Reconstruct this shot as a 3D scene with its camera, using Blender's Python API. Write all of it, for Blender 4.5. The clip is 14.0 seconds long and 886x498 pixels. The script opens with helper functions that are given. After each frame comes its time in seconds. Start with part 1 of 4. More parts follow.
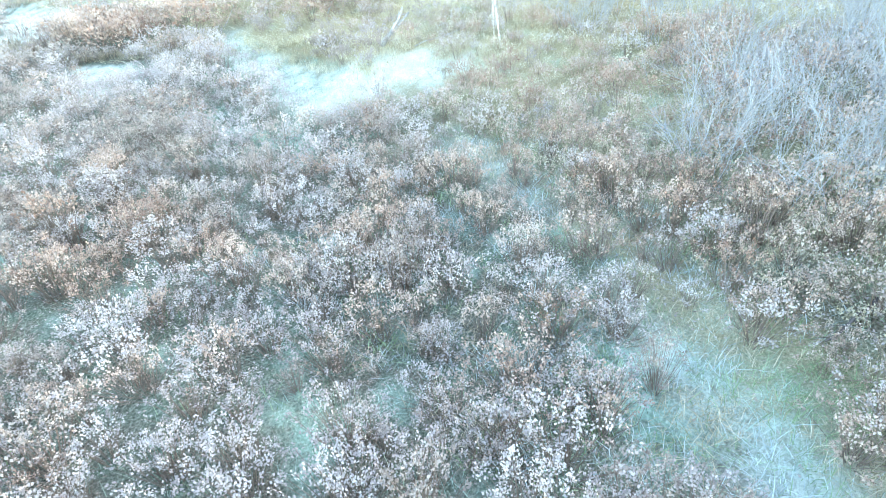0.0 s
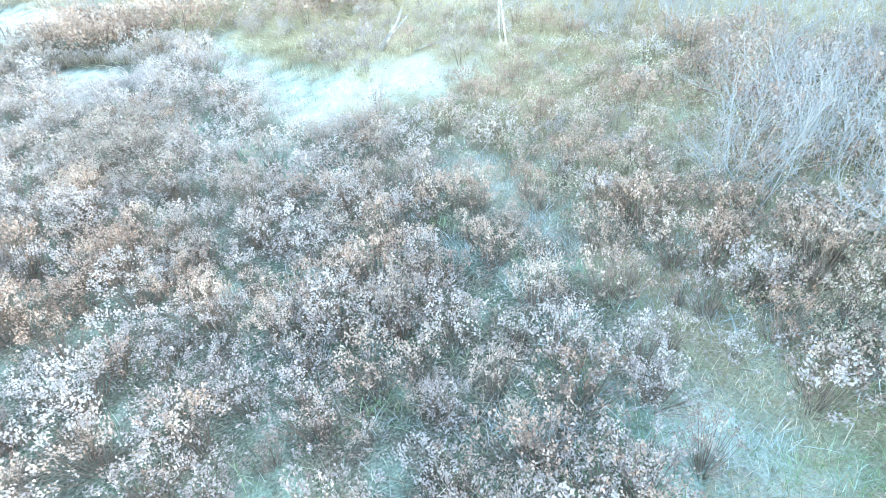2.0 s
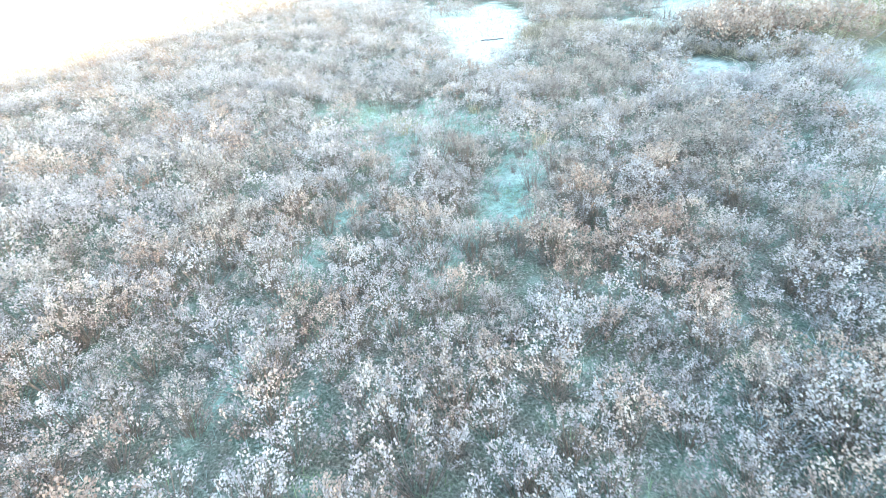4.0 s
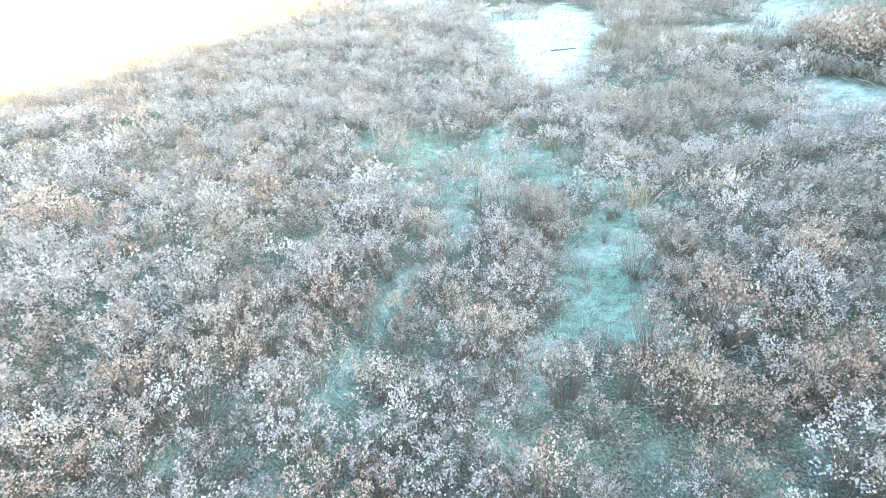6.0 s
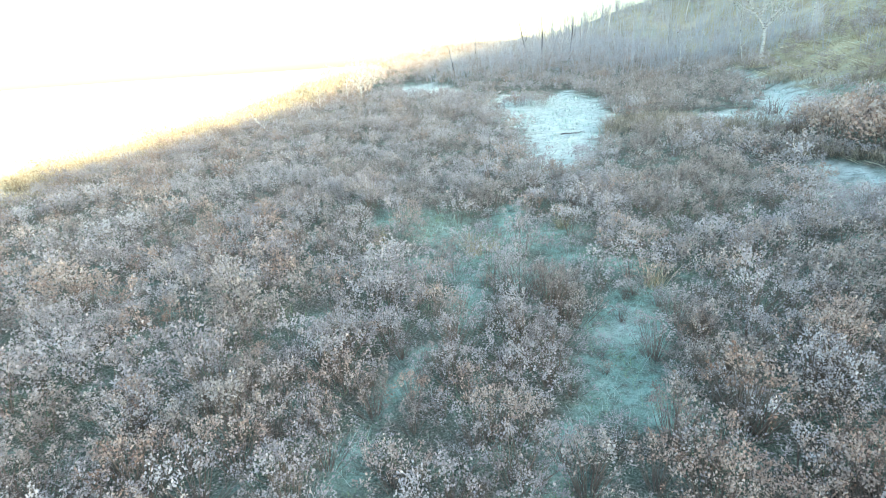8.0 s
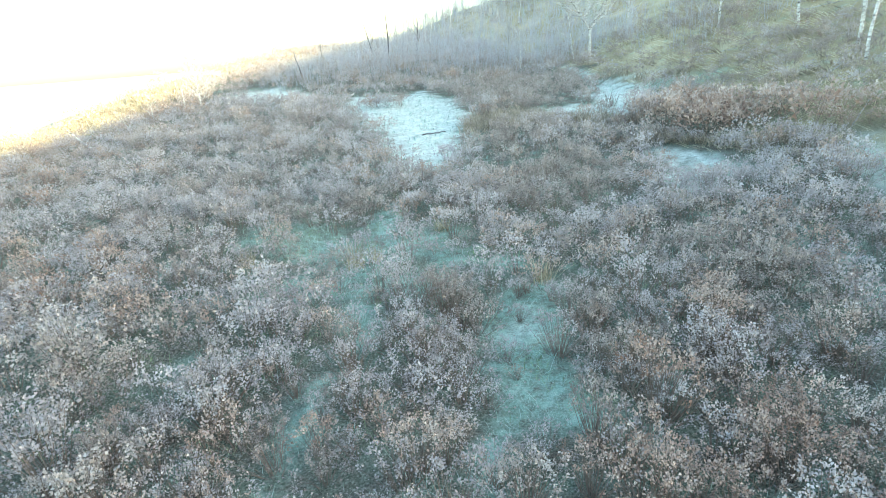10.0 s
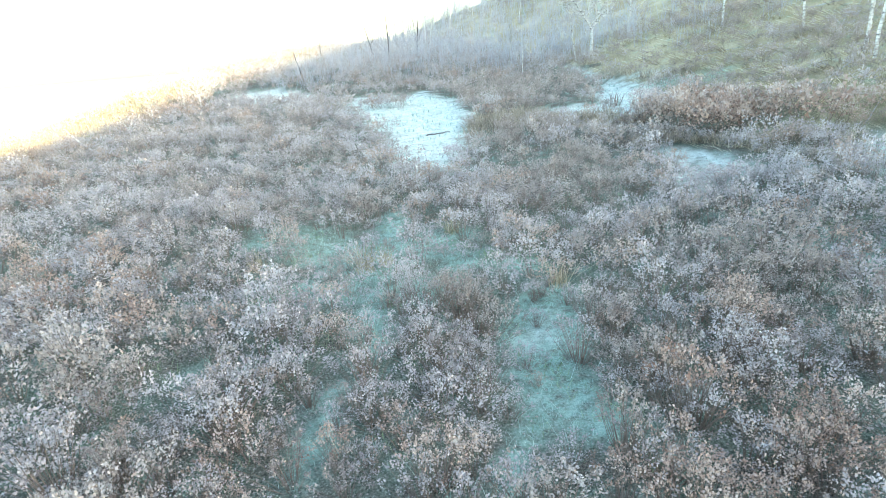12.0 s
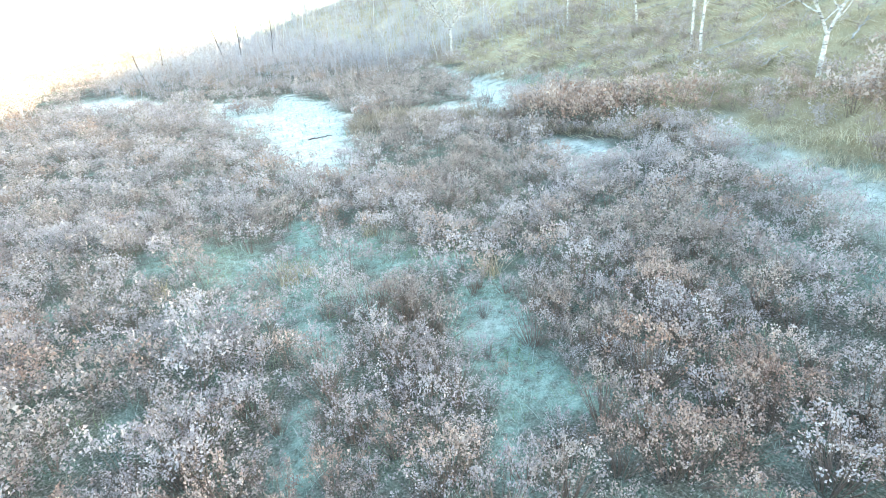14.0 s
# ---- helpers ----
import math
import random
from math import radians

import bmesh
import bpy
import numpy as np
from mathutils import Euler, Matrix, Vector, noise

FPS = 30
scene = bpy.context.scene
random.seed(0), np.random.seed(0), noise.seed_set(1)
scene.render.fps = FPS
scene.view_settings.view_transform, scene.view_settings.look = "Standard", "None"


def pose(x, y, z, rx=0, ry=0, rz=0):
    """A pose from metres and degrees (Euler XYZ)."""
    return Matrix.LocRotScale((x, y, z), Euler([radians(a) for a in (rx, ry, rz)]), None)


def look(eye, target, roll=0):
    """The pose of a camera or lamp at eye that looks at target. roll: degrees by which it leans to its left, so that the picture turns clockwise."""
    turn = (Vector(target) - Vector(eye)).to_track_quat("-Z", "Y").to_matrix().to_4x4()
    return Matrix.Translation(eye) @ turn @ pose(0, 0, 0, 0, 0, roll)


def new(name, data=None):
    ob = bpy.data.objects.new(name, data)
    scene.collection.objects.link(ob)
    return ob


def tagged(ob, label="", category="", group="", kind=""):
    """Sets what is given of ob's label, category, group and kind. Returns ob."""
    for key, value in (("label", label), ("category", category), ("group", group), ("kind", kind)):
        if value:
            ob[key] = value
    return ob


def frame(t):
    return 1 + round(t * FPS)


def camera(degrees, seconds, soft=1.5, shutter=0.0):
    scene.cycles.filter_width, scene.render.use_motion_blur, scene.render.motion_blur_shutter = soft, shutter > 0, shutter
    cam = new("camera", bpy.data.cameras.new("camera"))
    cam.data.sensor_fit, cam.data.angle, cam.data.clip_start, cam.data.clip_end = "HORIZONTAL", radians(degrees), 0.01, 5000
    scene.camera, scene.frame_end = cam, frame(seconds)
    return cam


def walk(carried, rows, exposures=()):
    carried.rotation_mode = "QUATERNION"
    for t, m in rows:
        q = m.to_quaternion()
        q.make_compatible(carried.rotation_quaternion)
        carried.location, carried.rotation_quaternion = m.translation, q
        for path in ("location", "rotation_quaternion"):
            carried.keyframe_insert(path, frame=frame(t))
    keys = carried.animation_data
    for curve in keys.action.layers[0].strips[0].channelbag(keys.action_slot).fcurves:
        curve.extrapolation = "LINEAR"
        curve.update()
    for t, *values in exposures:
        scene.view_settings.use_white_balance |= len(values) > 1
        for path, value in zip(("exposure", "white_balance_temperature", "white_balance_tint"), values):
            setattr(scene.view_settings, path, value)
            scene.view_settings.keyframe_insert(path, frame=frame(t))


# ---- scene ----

# ---------------------------------------------------------------- camera
cam = camera(78.6, 14.0, soft=0.85, shutter=0.32)
PATH = [
    (0, (-0.339, -3.707, 5.32), (0.816, -2.427, 4.306), -5.1),
    (0.5, (-0.302, -3.645, 5.311), (0.851, -2.364, 4.296), -5.1),
    (1, (-0.085, -3.417, 5.301), (1.066, -2.135, 4.285), -5.2),
    (1.5, (0.214, -3.088, 5.276), (1.367, -1.807, 4.262), -5.2),
    (2, (0.407, -2.889, 5.265), (1.559, -1.608, 4.249), -5.2),
    (2.2, (0.408, -2.861, 5.267), (1.551, -1.57, 4.254), -4.9),
    (2.5, (0.41, -2.819, 5.271), (1.394, -1.393, 4.272), -5.1),
    (2.6, (0.397, -2.825, 5.279), (1.26, -1.313, 4.294), -4.9),
    (2.8, (0.373, -2.837, 5.295), (0.864, -1.15, 4.339), -4.6),
    (3, (0.349, -2.849, 5.311), (0.46, -1.086, 4.373), -4.4),
    (3.2, (0.372, -2.841, 5.3), (0.148, -1.078, 4.385), -4.0),
    (3.5, (0.407, -2.83, 5.285), (0.006, -1.09, 4.384), -4.0),
    (3.7, (0.379, -2.823, 5.312), (-0.046, -1.09, 4.408), -3.7),
    (5.8, (-0.809, 0.14, 5.71), (-1.426, 1.807, 4.794), -3.8),
    (6, (-0.828, 0.245, 5.69), (-1.45, 1.911, 4.775), -3.8),
    (6.5, (-0.786, 0.308, 5.675), (-1.429, 2.023, 4.871), -3.7),
    (6.7, (-0.764, 0.294, 5.67), (-1.415, 2.034, 4.93), -3.5),
    (7, (-0.731, 0.272, 5.662), (-1.397, 2.035, 4.991), -3.6),
    (7.5, (-0.765, 0.238, 5.653), (-1.441, 2.004, 5.002), -3.6),
    (8, (-0.881, 0.28, 5.66), (-1.566, 2.043, 5.009), -3.6),
    (8.5, (-1.038, 0.45, 5.651), (-1.613, 2.25, 4.997), -3.9),
    (8.7, (-1.112, 0.523, 5.641), (-1.586, 2.351, 4.983), -4.1),
    (9, (-1.222, 0.633, 5.627), (-1.507, 2.496, 4.957), -4.4),
    (9.2, (-1.312, 0.689, 5.637), (-1.527, 2.559, 4.961), -4.3),
    (11.5, (-1.587, 1.041, 5.614), (-1.778, 2.913, 4.938), -4.6),
    (12, (-1.76, 1.08, 5.619), (-1.953, 2.953, 4.943), -4.7),
    (12.5, (-2.052, 1.1, 5.635), (-2.249, 2.972, 4.96), -4.7),
    (12.7, (-2.181, 1.107, 5.642), (-2.366, 2.98, 4.966), -4.8),
    (13, (-2.375, 1.117, 5.653), (-2.421, 2.995, 4.967), -4.9),
    (13.2, (-2.531, 1.122, 5.668), (-2.437, 2.995, 4.971), -5.1),
    (13.5, (-2.765, 1.13, 5.69), (-2.558, 2.99, 4.984), -5.2),
    (14, (-3.022, 1.151, 5.715), (-2.731, 2.996, 5.002), -5.4),
]
walk(cam, [(t, look(eye, target, roll)) for t, eye, target, roll in PATH],
     exposures=[(0.0, 3.9, 7000, 2), (2.5, 3.92, 7000, 2), (3.7, 3.70, 6750, 0), (6.5, 3.45, 6800, -1), (7.5, 2.98, 6800, -1), (8.5, 2.65, 6800, -4), (9.2, 2.68, 6800, -5), (11.5, 2.97, 6850, 0), (12.5, 2.98, 6800, 1), (13.0, 2.98, 6900, 2), (14.0, 3.26, 7050, 4)])

# ---------------------------------------------------------------- world and sun
SUN_ELEVATION, SUN_AZIMUTH = 11.55, 100.0   # degrees; azimuth from +y towards +x
world = bpy.data.worlds.new("sky")
scene.world = world
world.use_nodes = True
wn = world.node_tree.nodes
wn.clear()
sky = wn.new("ShaderNodeTexSky")
sky.sky_type = "NISHITA"
sky.sun_disc = False
sky.sun_elevation = radians(SUN_ELEVATION)
sky.sun_rotation = radians(SUN_AZIMUTH)
sky.air_density, sky.dust_density, sky.ozone_density = 1.0, 1.5, 1.0
back = wn.new("ShaderNodeBackground")
back.inputs["Strength"].default_value = 0.15
wout = wn.new("ShaderNodeOutputWorld")
world.node_tree.links.new(sky.outputs["Color"], back.inputs["Color"])
world.node_tree.links.new(back.outputs["Background"], wout.inputs["Surface"])

sun_data = bpy.data.lights.new("sun", "SUN")
sun_data.energy, sun_data.angle, sun_data.color = 3.2, radians(0.9), (1.0, 0.80, 0.52)
sun = new("sun", sun_data)
az, el = radians(SUN_AZIMUTH), radians(SUN_ELEVATION)
to_sun = Vector((math.sin(az) * math.cos(el), math.cos(az) * math.cos(el), math.sin(el)))
sun.matrix_world = Matrix.Translation(to_sun * 200) @ to_sun.to_track_quat("Z", "Y").to_matrix().to_4x4()

# ---------------------------------------------------------------- materials


def nodes_of(name):
    m = bpy.data.materials.new(name)
    m.use_nodes = True
    nt = m.node_tree
    nt.nodes.clear()
    out = nt.nodes.new("ShaderNodeOutputMaterial")
    return m, nt, out


def ramp(nt, fac, stops):
    r = nt.nodes.new("ShaderNodeValToRGB")
    while len(r.color_ramp.elements) < len(stops):
        r.color_ramp.elements.new(0.5)
    for e, (p, c) in zip(r.color_ramp.elements, stops):
        e.position, e.color = p, (*c, 1)
    nt.links.new(fac, r.inputs["Fac"])
    return r.outputs["Color"]


def noise_at(nt, vec, scale, detail=3.0, rough=0.55):
    n = nt.nodes.new("ShaderNodeTexNoise")
    n.inputs["Scale"].default_value, n.inputs["Detail"].default_value = scale, detail
    n.inputs["Roughness"].default_value = rough
    nt.links.new(vec, n.inputs["Vector"])
    return n.outputs["Fac"]


def mix(nt, fac, a, b, blend="MIX"):
    m = nt.nodes.new("ShaderNodeMix")
    m.data_type, m.blend_type = "RGBA", blend
    for socket, value in ((m.inputs[0], fac), (m.inputs[6], a), (m.inputs[7], b)):
        if isinstance(value, (int, float)):
            socket.default_value = value
        elif isinstance(value, tuple):
            socket.default_value = (*value, 1)
        else:
            nt.links.new(value, socket)
    return m.outputs[2]


def maths(nt, op, a, b=0.0, c=0.0):
    m = nt.nodes.new("ShaderNodeMath")
    m.operation, m.use_clamp = op, op in ("MULTIPLY_ADD",)
    for socket, value in zip(m.inputs, (a, b, c)):
        if isinstance(value, (int, float)):
            socket.default_value = value
        else:
            nt.links.new(value, socket)
    return m.outputs[0]


def leaf_material(name, stops, frost, frost_amount, glow=0.25, tips=False):
    """Leaves: a colour of its own for each leaf, shifting over a metre or two, with rime on the upper sides."""
    m, nt, out = nodes_of(name)
    geo = nt.nodes.new("ShaderNodeNewGeometry")
    patch = noise_at(nt, geo.outputs["Position"], 0.9, 2.0)
    rnd = geo.outputs["Random Per Island"]
    fac = maths(nt, "ADD", maths(nt, "MULTIPLY", patch, 0.9), maths(nt, "MULTIPLY_ADD", maths(nt, "POWER", rnd, 1.4), 0.95, 0.0))
    fac = maths(nt, "SUBTRACT", fac, 0.36)
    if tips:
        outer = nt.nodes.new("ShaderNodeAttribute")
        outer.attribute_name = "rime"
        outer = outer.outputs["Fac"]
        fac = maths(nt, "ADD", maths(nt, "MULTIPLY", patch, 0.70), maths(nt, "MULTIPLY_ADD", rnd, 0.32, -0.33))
        # leaves low on the shrub are painted darker, as if shaded, besides less rime
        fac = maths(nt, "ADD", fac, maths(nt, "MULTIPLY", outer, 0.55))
    base = ramp(nt, fac, stops)
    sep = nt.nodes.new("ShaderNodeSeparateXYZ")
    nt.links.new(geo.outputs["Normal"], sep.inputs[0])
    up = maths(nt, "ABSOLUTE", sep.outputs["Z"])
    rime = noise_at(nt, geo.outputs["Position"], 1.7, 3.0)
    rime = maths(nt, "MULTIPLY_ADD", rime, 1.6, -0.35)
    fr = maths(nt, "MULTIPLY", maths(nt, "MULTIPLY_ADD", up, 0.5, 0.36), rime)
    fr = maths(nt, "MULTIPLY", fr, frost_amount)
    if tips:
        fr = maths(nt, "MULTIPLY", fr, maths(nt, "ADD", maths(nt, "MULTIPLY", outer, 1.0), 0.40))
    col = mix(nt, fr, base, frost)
    dif = nt.nodes.new("ShaderNodeBsdfDiffuse")
    tra = nt.nodes.new("ShaderNodeBsdfTranslucent")
    mx = nt.nodes.new("ShaderNodeMixShader")
    mx.inputs[0].default_value = glow
    nt.links.new(col, dif.inputs["Color"])
    nt.links.new(col, tra.inputs["Color"])
    nt.links.new(dif.outputs[0], mx.inputs[1])
    nt.links.new(tra.outputs[0], mx.inputs[2])
    nt.links.new(mx.outputs[0], out.inputs["Surface"])
    return m


def bark_material(name, stops, scale, rough=0.85, stretch=1.0, bump=0.3):
    m, nt, out = nodes_of(name)
    geo = nt.nodes.new("ShaderNodeNewGeometry")
    mp = nt.nodes.new("ShaderNodeMapping")
    mp.inputs["Scale"].default_value = (1, 1, stretch)
    nt.links.new(geo.outputs["Position"], mp.inputs["Vector"])
    n1 = noise_at(nt, mp.outputs[0], scale, 4.0, 0.6)
    n2 = maths(nt, "MULTIPLY_ADD", geo.outputs["Random Per Island"], 0.35, -0.17)
    col = ramp(nt, maths(nt, "ADD", n1, n2), stops)
    b = nt.nodes.new("ShaderNodeBsdfPrincipled")
    b.inputs["Roughness"].default_value = rough
    b.inputs["Specular IOR Level"].default_value = 0.25
    nt.links.new(col, b.inputs["Base Color"])
    bp = nt.nodes.new("ShaderNodeBump")
    bp.inputs["Strength"].default_value, bp.inputs["Distance"].default_value = bump, 0.02
    nt.links.new(n1, bp.inputs["Height"])
    nt.links.new(bp.outputs[0], b.inputs["Normal"])
    nt.links.new(b.outputs[0], out.inputs["Surface"])
    return m


FROST = (0.80, 0.79, 0.80)
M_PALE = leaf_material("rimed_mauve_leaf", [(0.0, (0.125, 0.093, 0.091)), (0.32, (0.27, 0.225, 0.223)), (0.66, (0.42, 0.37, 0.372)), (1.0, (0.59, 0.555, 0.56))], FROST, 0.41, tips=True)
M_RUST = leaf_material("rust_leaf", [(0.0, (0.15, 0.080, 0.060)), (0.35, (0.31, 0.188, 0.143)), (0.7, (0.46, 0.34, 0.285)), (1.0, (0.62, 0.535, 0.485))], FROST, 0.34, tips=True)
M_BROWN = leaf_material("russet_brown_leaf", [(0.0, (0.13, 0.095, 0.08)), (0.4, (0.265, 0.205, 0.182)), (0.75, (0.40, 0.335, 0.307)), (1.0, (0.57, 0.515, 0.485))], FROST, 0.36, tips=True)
# dry leaf with the low sun's gold painted into its colour
M_SUN_GOLD = leaf_material("sun_gilded_dry_leaf", [(0.0, (0.42, 0.31, 0.20)), (0.4, (0.62, 0.51, 0.36)), (1.0, (0.78, 0.70, 0.54))], (0.78, 0.70, 0.56), 0.3)
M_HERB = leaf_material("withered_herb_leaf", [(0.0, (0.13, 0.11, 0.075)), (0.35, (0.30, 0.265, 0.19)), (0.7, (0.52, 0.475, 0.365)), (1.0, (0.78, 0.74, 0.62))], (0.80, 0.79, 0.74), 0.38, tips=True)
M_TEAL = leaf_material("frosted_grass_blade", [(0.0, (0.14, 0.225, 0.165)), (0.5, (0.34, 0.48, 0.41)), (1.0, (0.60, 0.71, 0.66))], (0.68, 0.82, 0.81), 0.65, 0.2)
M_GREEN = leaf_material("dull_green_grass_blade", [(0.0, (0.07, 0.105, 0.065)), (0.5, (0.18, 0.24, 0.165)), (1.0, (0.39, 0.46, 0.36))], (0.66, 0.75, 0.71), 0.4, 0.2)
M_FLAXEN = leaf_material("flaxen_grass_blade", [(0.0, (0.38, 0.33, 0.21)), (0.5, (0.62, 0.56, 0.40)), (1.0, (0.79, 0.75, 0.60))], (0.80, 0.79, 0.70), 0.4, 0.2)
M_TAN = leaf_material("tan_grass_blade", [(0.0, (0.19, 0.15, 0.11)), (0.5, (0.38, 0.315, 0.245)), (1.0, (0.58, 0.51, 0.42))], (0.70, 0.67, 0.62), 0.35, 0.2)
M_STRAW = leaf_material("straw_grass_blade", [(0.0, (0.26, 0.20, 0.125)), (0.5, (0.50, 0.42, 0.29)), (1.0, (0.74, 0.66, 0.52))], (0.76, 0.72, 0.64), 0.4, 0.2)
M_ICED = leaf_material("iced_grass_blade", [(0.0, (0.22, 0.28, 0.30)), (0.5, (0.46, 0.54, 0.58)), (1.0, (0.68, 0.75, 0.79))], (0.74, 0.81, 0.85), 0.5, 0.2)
M_STEM = bark_material("red_brown_twig", [(0.25, (0.13, 0.095, 0.08)), (0.75, (0.30, 0.24, 0.21))], 9.0)
M_FRESH = leaf_material("fresh_green_grass_blade", [(0.0, (0.10, 0.17, 0.06)), (0.5, (0.22, 0.34, 0.15)), (1.0, (0.42, 0.54, 0.33))], (0.66, 0.76, 0.66), 0.35, 0.2)
M_OSIER = bark_material("grey_bare_twig", [(0.2, (0.20, 0.21, 0.24)), (0.6, (0.42, 0.44, 0.48)), (0.9, (0.66, 0.68, 0.72))], 4.0)
M_SAPLING = bark_material("blue_grey_sapling_twig", [(0.2, (0.31, 0.32, 0.37)), (0.6, (0.47, 0.49, 0.55)), (0.9, (0.64, 0.66, 0.71))], 2.0)
M_BIRCH = bark_material("white_birch_bark", [(0.37, (0.08, 0.07, 0.065)), (0.45, (0.42, 0.40, 0.38)), (0.62, (0.70, 0.69, 0.67))], 5.0, 0.75, 2.4)
M_SNAG = bark_material("dark_dead_wood", [(0.3, (0.05, 0.045, 0.045)), (0.7, (0.17, 0.15, 0.15))], 5.0, 0.9, 0.3)
M_LOG = bark_material("weathered_grey_log", [(0.3, (0.20, 0.19, 0.185)), (0.7, (0.52, 0.51, 0.50))], 5.0, 0.85, 0.4)


def ground_material():
    """Soil and litter under the shrubs, rimed grass in the clearings, hoarfrost on the bare hollows, dry grass on the hill."""
    m, nt, out = nodes_of("meadow_ground")
    geo = nt.nodes.new("ShaderNodeNewGeometry")
    pos = geo.outputs["Position"]

    def attr(name):
        a = nt.nodes.new("ShaderNodeAttribute")
        a.attribute_name = name
        return a.outputs["Fac"]

    fine, mid, big = noise_at(nt, pos, 30.0, 6.0, 0.7), noise_at(nt, pos, 2.2, 4.0), noise_at(nt, pos, 0.35, 3.0)
    litter = ramp(nt, fine, [(0.36, (0.075, 0.068, 0.058)), (0.52, (0.19, 0.17, 0.145)), (0.68, (0.39, 0.36, 0.32))])
    litter = mix(nt, maths(nt, "MULTIPLY_ADD", mid, 2.4, -0.85), litter, ramp(nt, fine, [(0.36, (0.08, 0.120, 0.09)), (0.52, (0.18, 0.25, 0.20)), (0.68, (0.37, 0.47, 0.41))]))
    teal = ramp(nt, maths(nt, "MULTIPLY_ADD", mid, 0.6, maths(nt, "MULTIPLY_ADD", fine, 0.7, -0.15)),
                [(0.25, (0.13, 0.22, 0.165)), (0.5, (0.32, 0.47, 0.41)), (0.75, (0.60, 0.73, 0.70))])
    straw = ramp(nt, maths(nt, "MULTIPLY_ADD", big, 0.6, maths(nt, "MULTIPLY_ADD", fine, 0.7, -0.15)),
                 [(0.28, (0.20, 0.165, 0.105)), (0.5, (0.43, 0.37, 0.25)), (0.72, (0.65, 0.59, 0.44))])
    straw = mix(nt, maths(nt, "MULTIPLY_ADD", noise_at(nt, pos, 0.16, 2.0), 2.4, -1.25), straw, ramp(nt, fine, [(0.36, (0.15, 0.145, 0.085)), (0.52, (0.33, 0.32, 0.205)), (0.68, (0.55, 0.53, 0.38))]))
    rime = ramp(nt, maths(nt, "MULTIPLY_ADD", mid, 0.5, maths(nt, "MULTIPLY_ADD", fine, 0.8, -0.15)),
                [(0.26, (0.27, 0.29, 0.24)), (0.45, (0.56, 0.62, 0.58)), (0.72, (0.82, 0.87, 0.85))])
    col = mix(nt, attr("straw"), litter, straw)
    tuft = noise_at(nt, pos, 7.0, 3.0, 0.6)
    col = mix(nt, maths(nt, "MULTIPLY", attr("grass"), maths(nt, "MULTIPLY_ADD", tuft, 3.0, -0.75)), col, teal)
    # rime colour: hoarfrost in the hollows, painted glare on the far plain
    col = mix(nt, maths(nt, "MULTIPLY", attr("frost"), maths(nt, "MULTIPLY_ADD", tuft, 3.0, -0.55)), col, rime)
    b = nt.nodes.new("ShaderNodeBsdfPrincipled")
    b.inputs["Roughness"].default_value = 0.95
    b.inputs["Specular IOR Level"].default_value = 0.1
    bp = nt.nodes.new("ShaderNodeBump")
    bp.inputs["Strength"].default_value, bp.inputs["Distance"].default_value = 0.8, 0.06
    nt.links.new(fine, bp.inputs["Height"])
    nt.links.new(col, b.inputs["Base Color"])
    nt.links.new(bp.outputs[0], b.inputs["Normal"])
    nt.links.new(b.outputs[0], out.inputs["Surface"])
    return m


M_GROUND = ground_material()

# ---------------------------------------------------------------- the lie of the land


def softplus(v, w):
    return w * np.logaddexp(0.0, v / w)


def smooth(a, b, v):
    u = np.clip((v - a) / (b - a), 0, 1)
    return u * u * (3 - 2 * u)


def rough(x, y, scale, seed):
    """Cheap smooth noise in -1..1 from a few turned waves."""
    rng = np.random.default_rng(seed)
    out = 0.0
    for k in range(7):
        a, f, p = rng.uniform(0, 6.283), rng.uniform(0.6, 1.9) / scale, rng.uniform(0, 6.283)
        out = out + np.sin((np.cos(a) * x + np.sin(a) * y) * f * 6.283 + p + 1.3 * np.sin((np.sin(a) * x - np.cos(a) * y) * f * 3.1 + 2 * p))
    return out / 3.7


def height(x, y):
    x, y = np.asarray(x, float), np.asarray(y, float)
    z = 0.6 + 0.06 * (softplus(y + 40, 6) - 40) - 0.05 * softplus(y - 46, 6)
    z = z + 1.6 * smooth(41, 57, y) * (1 - smooth(-8, 6, x)) + 2.1 * smooth(55, 85, y)
    toe = 5.8 - 2.0 * (1 - smooth(-6, 4, y)) - 4.0 * smooth(28, 48, y) - 21.0 * smooth(50, 97, y)
    hill = 0.30 * softplus(x - toe, 1.3) + 0.12 * softplus(x - toe - 14, 5)
    hill = 34 * np.tanh(hill / 34) * (1 - 0.8 * smooth(150, 500, y)) * (1 - smooth(300, 900, x))
    drop = 0.30 * softplus(-34 - x - 0.12 * (y - 25), 5.0)
    z = z + hill - 30 * np.tanh(drop / 30)
    near = 1 - smooth(40, 90, np.hypot(x, y - 10))
    return z + near * (0.05 * rough(x, y, 2.6, 3) + 0.10 * rough(x, y, 9, 4))


def along(x, y, chain):
    """How far inside a chain of (x, y, radius) circles a place is: above 0 within."""
    best = np.full(np.shape(x), -1e9)
    for (x0, y0, r0), (x1, y1, r1) in zip(chain, chain[1:]):
        dx, dy = x1 - x0, y1 - y0
        u = np.clip(((x - x0) * dx + (y - y0) * dy) / (dx * dx + dy * dy), 0, 1)
        best = np.maximum(best, r0 + (r1 - r0) * u - np.hypot(x - x0 - u * dx, y - y0 - u * dy))
    return best


